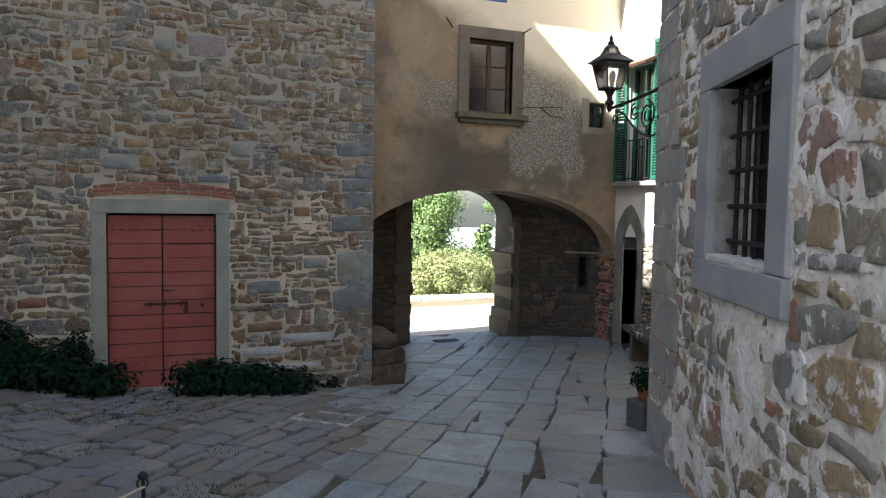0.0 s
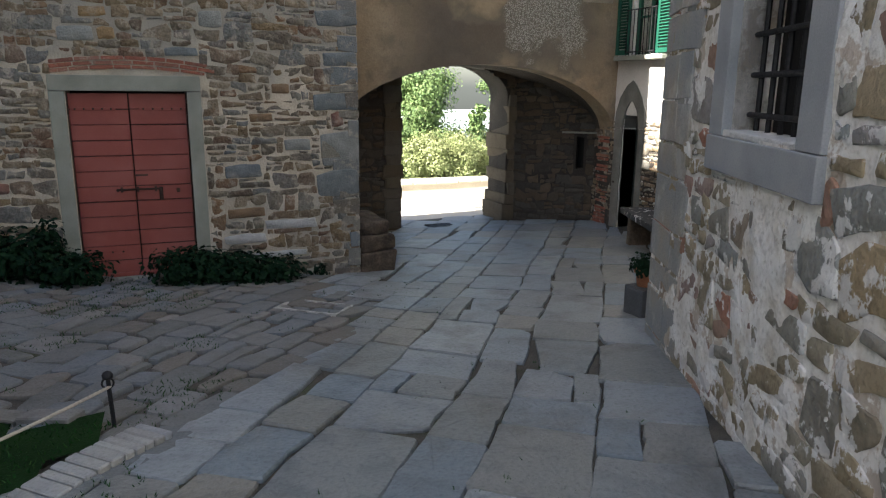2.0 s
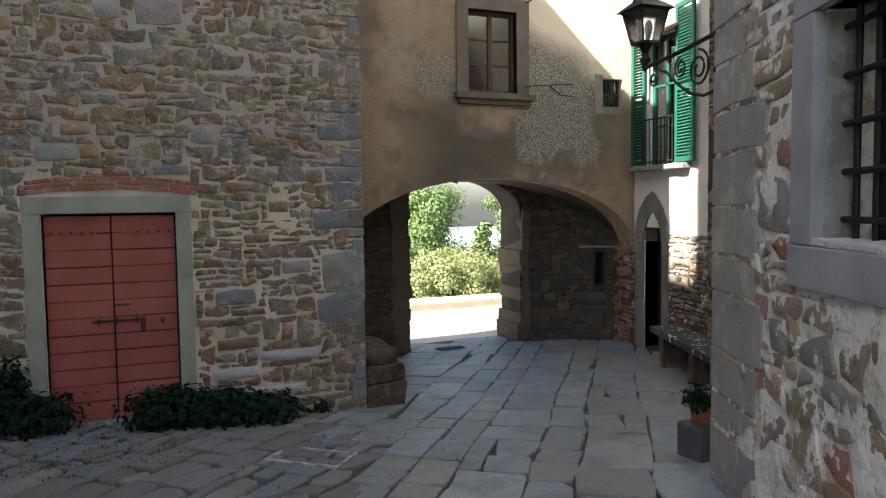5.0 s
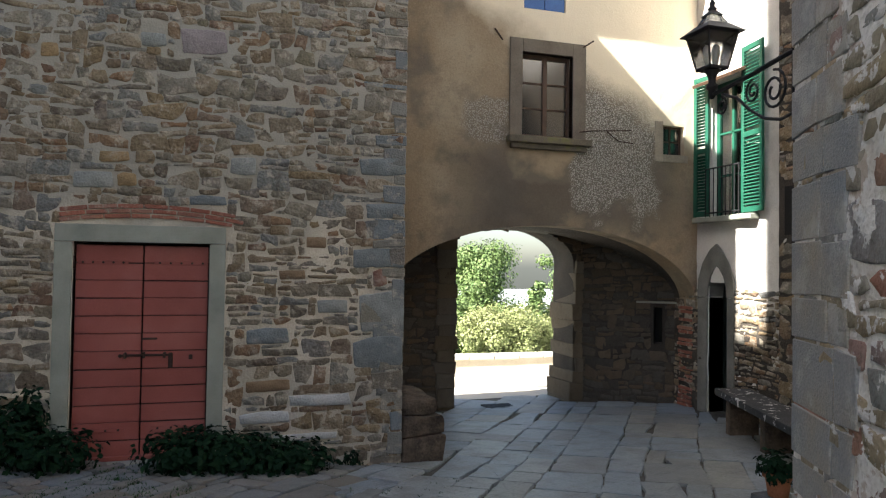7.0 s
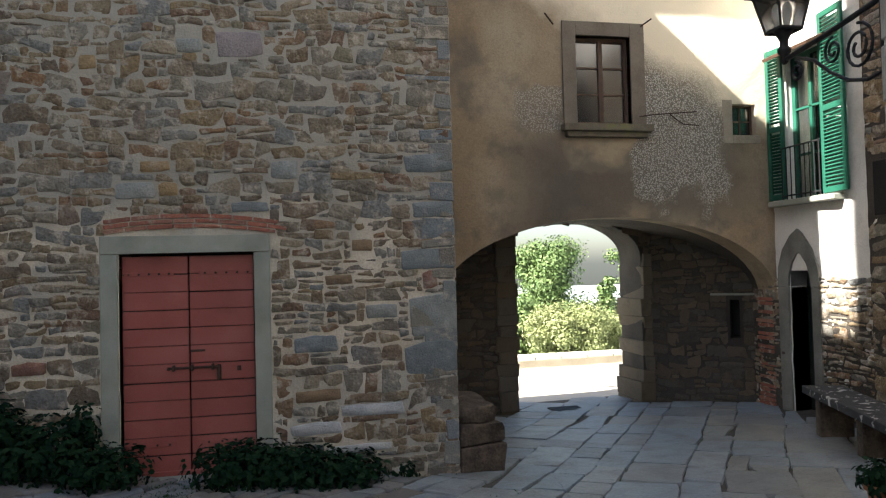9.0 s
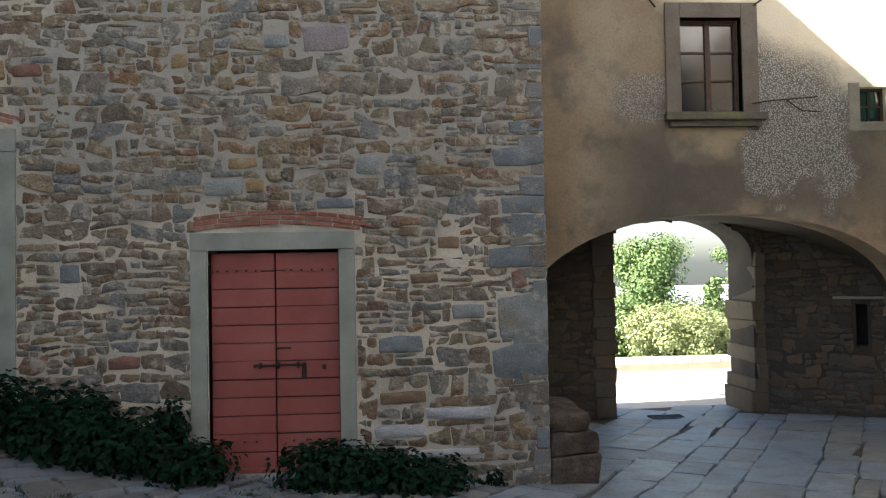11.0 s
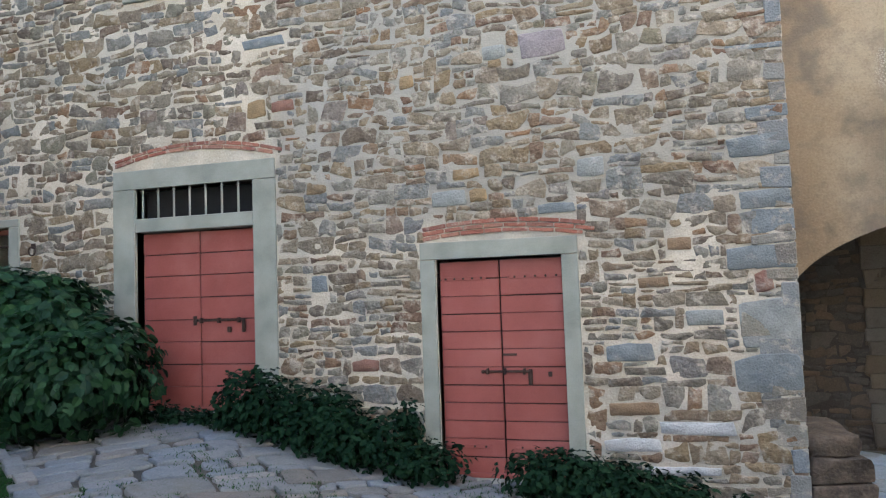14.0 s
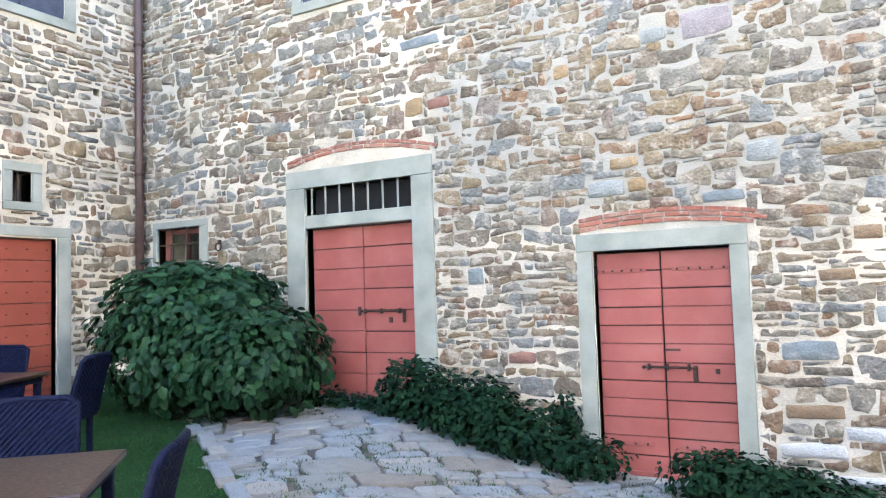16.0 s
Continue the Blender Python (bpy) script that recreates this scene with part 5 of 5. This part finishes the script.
# rope on a little post
p = thing("rope_post", "short black iron rope post at the lawn corner", "post")
px, py = 0.56, -4.44
pz = gz(px, py)
part("stake", tube([(px, py, pz - .05), (px - .01, py, pz + .27)], .012, 8), M_IRONB, p)
part("knob", lathe([(.01, 0), (.028, .012), (.03, .03), (.02, .045), (.004, .052)], 12), M_IRONB, p, smooth=True).matrix_world = Matrix.Translation((px - .01, py, pz + .26))
part("eye", tube([(px - .012 + .03 * math.cos(a), py, pz + .24 + .03 * math.sin(a)) for a in [i * math.pi / 6 for i in range(13)]], .006, 6), M_IRONB, p)
rp = thing("rope", "pale slack rope along the lawn edge", "rope")
part("strand", tube([(px + (-2.4) * t, py - 2.3 * t, pz + .22 - .5 * t * (1 - t) + .30 * t) for t in [i / 14 for i in range(15)]], .009, 7), M_ROPE, rp)
p2 = copy_thing(p, Matrix.Translation((-2.4, -2.3, gz(px - 2.4, py - 2.3) - pz)))


# ---- leaves ----
def leaf_cloud(name, centres, count, size, mat, parent, seed, shell=0.35, droop=0.5, noise_amp=.25, floor=None, wide=.62):
    """Many folded leaves round a set of ellipsoids (centre, radii), thickest near their surface."""
    rng = random.Random(seed)
    V, F = [], []
    weights = [r[0] * r[2] for _, r in centres]
    for _ in range(count):
        (c, r) = rng.choices(centres, weights)[0]
        d = Vector((rng.gauss(0, 1), rng.gauss(0, 1), rng.gauss(0, 1))).normalized()
        k = 1 - shell * rng.random() ** 1.7
        k *= 1 + noise_amp * noise.noise(Vector(d) * 2.3 + Vector(c))
        p = Vector(c) + Vector((d.x * r[0], d.y * r[1], d.z * r[2])) * k
        if floor and p.z < floor(p.x, p.y) + .01:
            continue
        out = Vector((d.x / r[0], d.y / r[1], d.z / r[2])).normalized()
        n = (out + Vector((rng.uniform(-.6, .6), rng.uniform(-.6, .6), rng.uniform(-.2, .8)))).normalized()
        t = (out + Vector((rng.uniform(-.9, .9), rng.uniform(-.9, .9), -droop + rng.uniform(-.4, .4))))
        t = (t - t.dot(n) * n).normalized()
        b = n.cross(t)
        s = size * rng.uniform(.6, 1.25)
        wd = s * wide / 2
        o = len(V)
        V += [tuple(p), tuple(p + t * s * .35 + b * wd + n * s * .08), tuple(p + t * s * .35 - b * wd + n * s * .08), tuple(p + t * s * .75 + b * wd * .7 + n * s * .02), tuple(p + t * s * .75 - b * wd * .7 + n * s * .02),
              tuple(p + t * s - n * s * .08), tuple(p + t * s * .45)]
        F += [(o, o + 6, o + 1), (o, o + 2, o + 6), (o + 1, o + 6, o + 5, o + 3), (o + 6, o + 2, o + 4, o + 5)]
    ob = new(name, mesh_from(name, V, F, mat))
    ob.parent = parent
    return ob


def stems(parent, base, tips, r, mat=None):
    for t in tips:
        b, t = Vector(base), Vector(t)
        mid = (b + t) / 2 + Vector((0, 0, .12))
        part("stem", tube([b, mid, t], r, 5, taper=.5), mat or M_BARK, parent)


hyd = thing("hydrangea_bush", "large leafy green hydrangea with a few faded flowers", "shrub", Matrix.Identity(4))
hb = gz(-4.6, -.9)
HC = [((-4.30, -.95, hb + .80), (1.05, .85, .85)), ((-4.70, -.85, hb + .55), (.70, .7, .60)), ((-3.5, -.9, hb + .55), (.80, .75, .60)), ((-4.2, -.85, hb + 1.12), (.75, .6, .5))]
leaf_cloud("leaves", HC, 12500, .118, M_LEAF, hyd, 3, shell=.32, floor=gz, wide=.68, droop=.55, noise_amp=.35)
stems(hyd, (-4.6, -.8, hb), [(-5.2, -1, hb + .8), (-4.8, -1.2, hb + 1.1), (-4.2, -1.1, hb + 1.1), (-3.8, -.9, hb + .8), (-4.6, -.7, hb + 1.4)], .02)
rng = random.Random(3)
for c in ((-4.25, -1.82, hb + .55), (-5.05, -1.55, hb + .75), (-4.9, -1.62, hb + .5)):
    leaf_cloud("flower_head", [(c, (.09, .09, .08))], 90, .035, M_FLOWER, hyd, rng.randrange(99), shell=.2, wide=.9)


def shrub(x0, x1, top0, top1, deep, count, seed, label):
    sh = thing("wall_shrub", label, "shrub", group="shrubs along the wall")
    n = max(2, int((x1 - x0) / .17))
    cs = []
    rg = random.Random(seed)
    for k in range(n):
        t = k / (n - 1)
        x = x0 + (x1 - x0) * t
        h = top0 + (top1 - top0) * t + rg.uniform(-.07, .07)
        yy = -deep * rg.uniform(.45, .65)
        g = gz(x, yy)
        cs.append(((x, yy, g + h * .40), (.27, deep * .55, h * .58)))
        stems(sh, (x, -.15, g), [(x + rg.uniform(-.2, .2), yy, g + h * .7)], .008)
    leaf_cloud("leaves", cs, count, .075, M_IVY, sh, seed, shell=.5, floor=gz, wide=.6, noise_amp=.5, droop=.2)
    return sh


shrub(-1.95, -0.95, .55, .58, .62, 3400, 41, "dark green trailing shrub against the stone wall")
shrub(-0.95, 0.02, .50, .42, .62, 3000, 42, "dark green trailing shrub beside the red door")
shrub(0.92, 2.15, .42, .26, .6, 3200, 43, "low dark green shrub between door and corner")
shrub(-3.0, -2.2, .16, .14, .4, 700, 44, "low green creeper at the foot of a door")
sp = thing("wall_sprig", "small leafy sprig climbing beside the door frame", "plant")
leaf_cloud("leaves", [((-.28, -.12, .52), (.16, .1, .22))], 260, .06, M_IVY, sp, 9, shell=.7)
sp = thing("wall_weed", "small weed at the foot of the corner", "plant")
leaf_cloud("leaves", [((2.62, -.12, gz(2.6, -.1) + .06), (.1, .07, .09))], 90, .05, M_IVY, sp, 10, shell=.8)

# rounded guard stone at the corner
g = thing("corner_guard_stone", "worn dark guard stones against the house corner", "guard stone")
M_GUARD = material("dark_guard_stone", [(0.04, 0.03, 0.022), (0.075, 0.056, 0.04), (0.13, 0.10, 0.07)], scale=7, rough=.85, bump=.8, relief=.02, fine=40, amount=.5)
for x1, y0, y1, z0, z1, bv in ((3.63, .0, 1.05, -.6, .05, .025), (3.60, .03, 1.0, .056, .27, .025), (3.55, .05, .95, .276, .45, .05)):
    bm = boxed(3.165, x1, y0, y1, z0, z1, bevel=bv, seg=2)
    bmesh.ops.subdivide_edges(bm, edges=bm.edges[:], cuts=2, use_grid_fill=True)
    for v in bm.verts:
        v.co += Vector((.07, .04, .03)) * noise.noise(v.co * 3.2) + Vector((.03, .03, .02)) * noise.noise(v.co * 11)
    part("guard_block", bm, M_GUARD, g, smooth=True)

# ---- lantern on its bracket ----
lan = thing("wall_lantern", "wrought-iron street lantern on a scrolled wall bracket", "lantern")
BP, BT = Vector((4.83, -3.58, 0)), Vector((4.95, -2.62, 0))
part("wall_plate", boxed(-.02, .02, -.012, .012, 2.82, 3.36, bevel=.005, m=Matrix.Translation(BP)), M_IRONB, lan)
def bl(t, z):
    return (*(BP + (BT - BP) * t).xy, z)
arm_ = part("arm", tube([bl(0, 3.28), bl(.5, 3.24), bl(.97, 3.22)], .017, 8), M_IRONB, lan)
part("brace", tube([bl(0, 2.88), bl(.15, 2.86), bl(.32, 2.90), bl(.5, 3.0), bl(.66, 3.12), bl(.85, 3.19)], .012, 7), M_IRONB, lan)
def scroll(t0, z0, r, turns, flip=1):
    return [bl(t0 + flip * r * (1 - .75 * k / 30) * math.cos(turns * 6.283 * k / 30 + 1.57), z0 + r * (1 - .75 * k / 30) * math.sin(turns * 6.283 * k / 30 + 1.57)) for k in range(31)]
part("scroll", tube(scroll(.22, 3.07, .14, 1.9, 1), .010, 6), M_IRONB, arm_)
part("scroll", tube(scroll(.46, 3.12, .085, 1.7, -1), .009, 6), M_IRONB, arm_)
part("scroll", tube(scroll(.86, 3.10, .07, 1.7, 1), .009, 6), M_IRONB, arm_)
LB = Matrix.Translation((BT.x, BT.y, 3.27)) @ Matrix.Diagonal((.82, .82, .82, 1))
part("socket", lathe([(.012, -.10), (.03, -.08), (.035, -.02), (.055, .0), (.055, .03), (.035, .05), (.035, .1), (.06, .15), (.085, .19)], 14), M_IRONB, lan, smooth=True).matrix_world = LB
def taper_box(z0, z1, a, b, th=None):
    bm = bmesh.new()
    q = [[bm.verts.new((x * s, y * s, z)) for x, y in ((-1, -1), (1, -1), (1, 1), (-1, 1))] for s, z in ((a, z0), (b, z1))]
    for k in range(4):
        bm.faces.new((q[0][k], q[0][(k + 1) % 4], q[1][(k + 1) % 4], q[1][k]))
    return bm, q
bm, q = taper_box(.19, .50, .095, .158)
part("glazing", bm, M_FROST, lan, "frosted lantern panes").matrix_world = LB
for sx in (-1, 1):
    for sy in (-1, 1):
        part("corner_bar", tube([(sx * .098, sy * .098, .18), (sx * .163, sy * .163, .51)], .010, 6), M_IRONB, lan).matrix_world = LB
for z, s in ((.185, .10), (.505, .165)):
    for k in range(4):
        a = k * 90
        part("rim", boxed(-s, s, -.012 - s, .012 - s, z - .012, z + .012, bevel=.003), M_IRONB, lan).matrix_world = LB @ pose(0, 0, 0, 0, 0, a)
bm, q = taper_box(.515, .60, .215, .115)
bm.faces.new(q[0][::-1]); bm.faces.new(q[1])
part("roof", bm, M_IRONB, lan, "flared black tin lantern roof").matrix_world = LB
bm, q = taper_box(.60, .69, .105, .06)
part("upper_glazing", bm, M_FROST, lan).matrix_world = LB
bm, q = taper_box(.69, .74, .075, .03)
bm.faces.new(q[0][::-1]); bm.faces.new(q[1])
part("cap", bm, M_IRONB, lan).matrix_world = LB
part("finial", lathe([(.03, .73), (.045, .76), (.02, .79), (.03, .81), (.006, .86)], 12), M_IRONB, lan, smooth=True).matrix_world = LB
part("bulb", lathe([(.02, .2), (.035, .26), (.05, .33), (.04, .39), (.012, .42)], 12), material("white_bulb", [(.75, .74, .7), (.8, .79, .75)], scale=3, rough=.3, bump=0), lan, smooth=True).matrix_world = LB

# ---- gatehouse windows, irons ----
M_MOSSY = material("mossy_sill_stone", [(.10, .085, .06), (.16, .135, .10)], scale=6, rough=.95, bump=.6, stain=((.16, .15, .05), 6, .52, .62, .7))
w = thing("window_8", "brown casement window in a grey surround, left ajar", "window", kind="structure")
for a, b, c, d in ((5.26, 5.46, 3.80, 5.26), (6.28, 6.50, 3.80, 5.26), (5.46, 6.28, 5.06, 5.26)):
    part("surround", boxed(a, b, YP - .025, YP + .1, c, d, bevel=.006), material("brown_grey_surround", [(.13, .105, .08), (.18, .15, .115)], scale=3, rough=.9, bump=.3) if a == 5.26 else bpy.data.materials["brown_grey_surround"], w)
part("sill", boxed(5.22, 6.56, YP - .13, YP + .1, 3.70, 3.80, bevel=.015, seg=2), M_MOSSY, w, "mossy projecting stone sill")
part("sill_moulding", boxed(5.28, 6.50, YP - .08, YP + .02, 3.62, 3.70, bevel=.015, seg=2), M_MOSSY, w)
for a, b, c, d in ((5.46, 5.51, 3.80, 5.06), (6.23, 6.28, 3.80, 5.06), (5.84, 5.91, 3.80, 5.06), (5.51, 5.84, 5.00, 5.06), (5.91, 6.23, 5.00, 5.06), (5.51, 5.84, 3.80, 3.86), (5.91, 6.23, 3.80, 3.86)):
    part("sash", boxed(a, b, YP + .10, YP + .16, c, d, bevel=.005), M_FRAMEW, w)
for z in (4.24, 4.62):
    part("glazing_bar", boxed(5.51, 5.84, YP + .11, YP + .15, z, z + .025), M_FRAMEW, w)
    part("glazing_bar", boxed(5.91, 6.23, YP + .11, YP + .15, z, z + .025), M_FRAMEW, w)
for a, b, yw in ((5.51, 5.84, .03), (5.91, 6.23, -.02)):
    part("pane", boxed(a, b, YP + .128, YP + .133, 3.86, 5.00), M_PANE, w)
M_PALE = material("pale_render_band", [(.24, .20, .15), (.32, .27, .21)], scale=4, rough=.95, bump=.3)
w = thing("window_9", "little four-pane window in a pale surround", "window", kind="structure")
part("frame", boxed(7.87, 7.90, YP + .1, YP + .14, 3.68, 4.14), M_FRAMEW, w)
part("frame", boxed(8.23, 8.26, YP + .1, YP + .14, 3.68, 4.14), M_FRAMEW, w)
part("frame", boxed(7.90, 8.23, YP + .1, YP + .14, 4.11, 4.14), M_FRAMEW, w)
part("mullion", boxed(8.05, 8.075, YP + .1, YP + .14, 3.68, 4.11), M_FRAMEW, w)
part("glazing_bar", boxed(7.90, 8.23, YP + .105, YP + .135, 3.89, 3.91), M_FRAMEW, w)
part("pane", boxed(7.90, 8.23, YP + .118, YP + .122, 3.68, 4.11), M_PANE, w)
for a, b, c, d in ((7.72, 7.87, 3.56, 4.2), (7.87, 8.32, 3.56, 3.68)):
    part("surround", boxed(a, b, YP - .012, YP + .08, c, d, bevel=.005), M_PALE, w)
w = thing("window_10", "blue-painted shutters of an upper window", "window", kind="structure")
part("shutter", boxed(5.49, 5.815, YP + .02, YP + .06, 5.73, 6.99, bevel=.004), M_BLUEW, w)
part("shutter", boxed(5.825, 6.15, YP + .02, YP + .06, 5.73, 6.99, bevel=.004), M_BLUEW, w)
tagged(part("wall_gate_room", boxed(3.0, 8.6, YP + .9, YP + .96, 2.9, 7.2), M_DARK), "black sheet for the unlit room over the passage", "wall", kind="structure")
ir = thing("shutter_iron", "bent iron shutter stays fixed to the wall", "iron stay")
part("rod", tube([(6.35, YP - .01, 3.92), (6.6, YP - .06, 3.95), (7.26, YP - .07, 4.0)], .009, 6), M_IRON, ir)
part("rod", tube([(6.85, YP - .05, 3.96), (6.95, YP - .06, 3.88), (7.05, YP - .06, 3.82), (7.29, YP - .07, 3.8)], .009, 6), M_IRON, ir)
for a, b in (((5.02, 5.35), (5.12, 5.18)), ((6.45, 5.22), (6.60, 5.32))):
    t = thing("wall_hook", "short rusty iron hook in the render", "iron hook")
    part("rod", tube([(a[0], YP - .02, a[1]), (b[0], YP - .07, b[1])], .012, 6), M_IRON, t)

# ---- stone bench, flower pot ----
be = thing("stone_bench", "long grey stone bench with flaking limewash", "bench", Matrix.Translation((7.55, .62, 0)) @ pose(0, 0, 0, 0, 0, -110))
bg = gz(7.2, -.4)
part("seat", boxed(0, 2.7, -.02, .44, bg + .40, bg + .49, bevel=.018, seg=2), material("flaking_bench_stone", [(.022, .023, .025), (.045, .046, .048)], scale=4, rough=.8, bump=.5, stain=((.55, .55, .53), 9, .58, .61, .9)), be)
for x in (.25, 1.35, 2.4):
    part("support", boxed(x, x + .16, .04, .40, bg - .1, bg + .40, bevel=.012), M_GUARD, be)
pt = thing("flower_pot", "terracotta flower pot with a green plant on a stone block", "flower pot")
pg = gz(5.1, -3.05)
part("pot", lathe([(.075, 0), (.095, .13), (.105, .15), (.118, .15), (.118, .19), (.1, .19), (.095, .16)], 18), M_TERRA, pt, smooth=True).matrix_world = Matrix.Translation((5.18, -3.06, pg + .28)) @ Matrix.Diagonal((.9, .9, .9, 1))
leaf_cloud("leaves", [((5.17, -3.07, pg + .50), (.15, .14, .11))], 320, .055, M_IVY, pt, 5, shell=.8)
pd = thing("stone_block", "rough grey stone block under the flower pot", "stone block")
bm = boxed(5.05, 5.33, -3.21, -2.92, pg - .1, pg + .28, bevel=.03, seg=2)
for v in bm.verts:
    v.co += Vector((1, 1, .4)) * .02 * noise.noise(v.co * 5)
part("block", bm, material("dark_grey_block", [(.06, .065, .07), (.10, .105, .11)], scale=6, rough=.85, bump=.5), pd)
gr = thing("drain_grating", "dark iron drain grating in the passage floor", "drain")
for k in range(9):
    part("bar", boxed(5.45, 5.95, 3.45 + k * .05, 3.475 + k * .05, gz(5.7, 3.7) - .02, gz(5.7, 3.7) + .012), M_IRONB, gr)


# ---- wicker chairs and tables on the lawn ----
def wicker_chair():
    c = thing("wicker_chair", "dark blue-black woven wicker armless chair", "chair", group="wicker chairs on the lawn")
    for x in (-.2, .2):
        for y in (-.2, .2):
            part("leg", boxed(x - .022, x + .022, y - .022, y + .022, 0, .42, bevel=.006), M_WICKER, c)
    part("seat", boxed(-.25, .25, -.25, .25, .40, .46, bevel=.02, seg=2), M_WICKER, c)
    bm = bmesh.new()
    nu, nv = 30, 26
    g = []
    for j in range(nv + 1):
        row = []
        for i in range(nu + 1):
            u, v = i / nu * 2 - 1, j / nv
            x = .25 * u
            y = .22 + .10 * v ** 1.3 + .035 * (1 - u * u)
            z = .44 + .46 * v - .03 * u * u * v
            row.append(bm.verts.new((x, y + .006 * ((i + j) % 2), z)))
        g.append(row)
    for j in range(nv):
        for i in range(nu):
            bm.faces.new((g[j][i], g[j][i + 1], g[j + 1][i + 1], g[j + 1][i]))
    r = bmesh.ops.extrude_face_region(bm, geom=bm.faces[:])
    for q in r["geom"]:
        if isinstance(q, bmesh.types.BMVert):
            q.co.y += .035
    back = part("backrest", bm, M_WICKER, c, "curved woven backrest")
    part("back_rim", tube([(-.25, .24, .44), (-.255, .28, .65), (-.25, .345, .87), (-.2, .36, .90), (0, .375, .905), (.2, .36, .90), (.25, .345, .87), (.255, .28, .65), (.25, .24, .44)], .02, 8), M_WICKER, back, smooth=True)
    return c


def cafe_table():
    t = thing("cafe_table", "square brown wooden cafe table with a dark base", "table", group="cafe tables on the lawn")
    top = part("tabletop", boxed(-.4, .4, -.4, .4, .71, .745, bevel=.006), M_TABLE, t)
    part("apron", boxed(-.36, .36, -.36, .36, .66, .71), M_WICKER, top)
    for x in (-.33, .33):
        for y in (-.33, .33):
            part("leg", boxed(x - .025, x + .025, y - .025, y + .025, 0, .66, bevel=.005), M_WICKER, t)
    return t


def at(x, y, yaw):
    return Matrix.Translation((x, y, gz(x, y))) @ pose(0, 0, 0, 0, 0, yaw)


T0 = cafe_table()
T0.matrix_world = at(-1.11, -4.76, 42)
copy_thing(T0, at(-4.15, -3.3, 30))
C0 = wicker_chair()
C0.matrix_world = at(-0.64, -4.74, -52)
for x, y, a in ((-1.70, -4.38, 50), (-0.70, -5.32, 222), (-3.5, -3.05, -58), (-4.75, -2.95, 30)):
    copy_thing(C0, at(x, y, a))


# ---- beyond the archway: parapet, trees, hills ----
pa = thing("parapet", "low pale stone parapet wall in the sun", "low wall")
rng = random.Random(15)
for k in range(26):
    x = -2 + k * .62
    part("coping", boxed(x, x + .60, 8.0, 8.4, gz(5, 7.5) + .30 + rng.uniform(-.01, .01), gz(5, 7.5) + .40, bevel=.015), M_GRAVEL, pa)
part("wall", boxed(-2, 14.1, 8.05, 8.35, gz(5, 7.5) - .6, gz(5, 7.5) + .3), M_GRAVEL, pa)


def tree(x, y, z0, height, crown, mat, count, leaf, seed, label, conic=0.0):
    t = thing("tree", label, "tree")
    rg = random.Random(seed)
    part("trunk", tube([(x, y, z0), (x + rg.uniform(-.2, .2), y, z0 + height * .4), (x + rg.uniform(-.3, .3), y, z0 + height * .92)], height * .022, 9, taper=.25), M_BARK, t)
    cs = []
    for k in range(44):
        f = rg.uniform(.12, .98)
        spread = crown * (1 - conic * f)
        a, q = rg.uniform(0, 6.28), math.sqrt(rg.random()) * spread
        c = (x + q * math.cos(a), y + q * math.sin(a), z0 + height * f)
        r = crown * rg.uniform(.3, .5) * (1 - conic * .5 * f)
        cs.append((c, (r, r, r * .75)))
        if k % 3 == 0:
            part("limb", tube([(x, y, z0 + height * f * .7), ((x + c[0]) / 2, (y + c[1]) / 2, c[2] - .2 * crown), c], height * .007, 5, taper=.3), M_BARK, t)
    leaf_cloud("crown", cs, count, leaf, mat, t, seed, shell=.75, noise_amp=.5, wide=.75)
    return t


def tz(y):
    return gz(5, 7.5) - min(9.0, (y - 8) * .22)


tree(12.7, 24, tz(24), 6.9, 3.3, M_TREE, 60000, .115, 1, "tall green leafy tree beyond the parapet", conic=.72)
tree(8.4, 15.0, tz(15.0), 2.9, 1.2, M_TREE, 19000, .075, 2, "green leafy tree beyond the parapet", conic=.3)
for i, (x, y, h, c) in enumerate(((9.5, 13.4, 2.2, 1.1), (10.5, 14.2, 2.35, 1.3), (11.9, 15, 2.1, 1.2), (13.4, 16.5, 2.2, 1.3))):
    tree(x, y, tz(y), h, c, M_BUSHL, 21000, .066, 10 + i, "pale sunlit leafy bush beyond the parapet")
tree(16.8, 24, tz(24), 6.6, 1.3, M_TREE, 12000, .14, 5, "green tree at the edge of the view", conic=.3)
tree(22.9, 40, tz(40), 8.6, 1.2, M_TREE, 5000, .3, 6, "dark slender tree far off", conic=.8)
for i, (x, y) in enumerate(((22, 52), (27, 62), (20, 64), (34, 70), (14, 55))):
    tree(x, y, tz(y), 5.5 + i % 3, 3, M_TREE, 3000, .5, 30 + i, "far green tree on the slope")
# far ridge, its haze coming from the M_HILL colour
V, F = [], []
for k in range(61):
    x = -900 + 50 * k
    h = 26 + 16 * noise.noise(Vector((x * .004, 1, 0))) + 6 * noise.noise(Vector((x * .02, 4, 0)))
    V += [(x, 900, -100), (x, 900, h - 95), (x, 1000, -100)]
F = [q for k in range(60) for q in ((3 * k, 3 * k + 3, 3 * k + 4, 3 * k + 1), (3 * k + 1, 3 * k + 4, 3 * k + 5, 3 * k + 2))]
tagged(new("backdrop", mesh_from("backdrop", V, F, M_HILL)), "far wooded hill ridge, haze put in its colour", "backdrop", kind="structure")
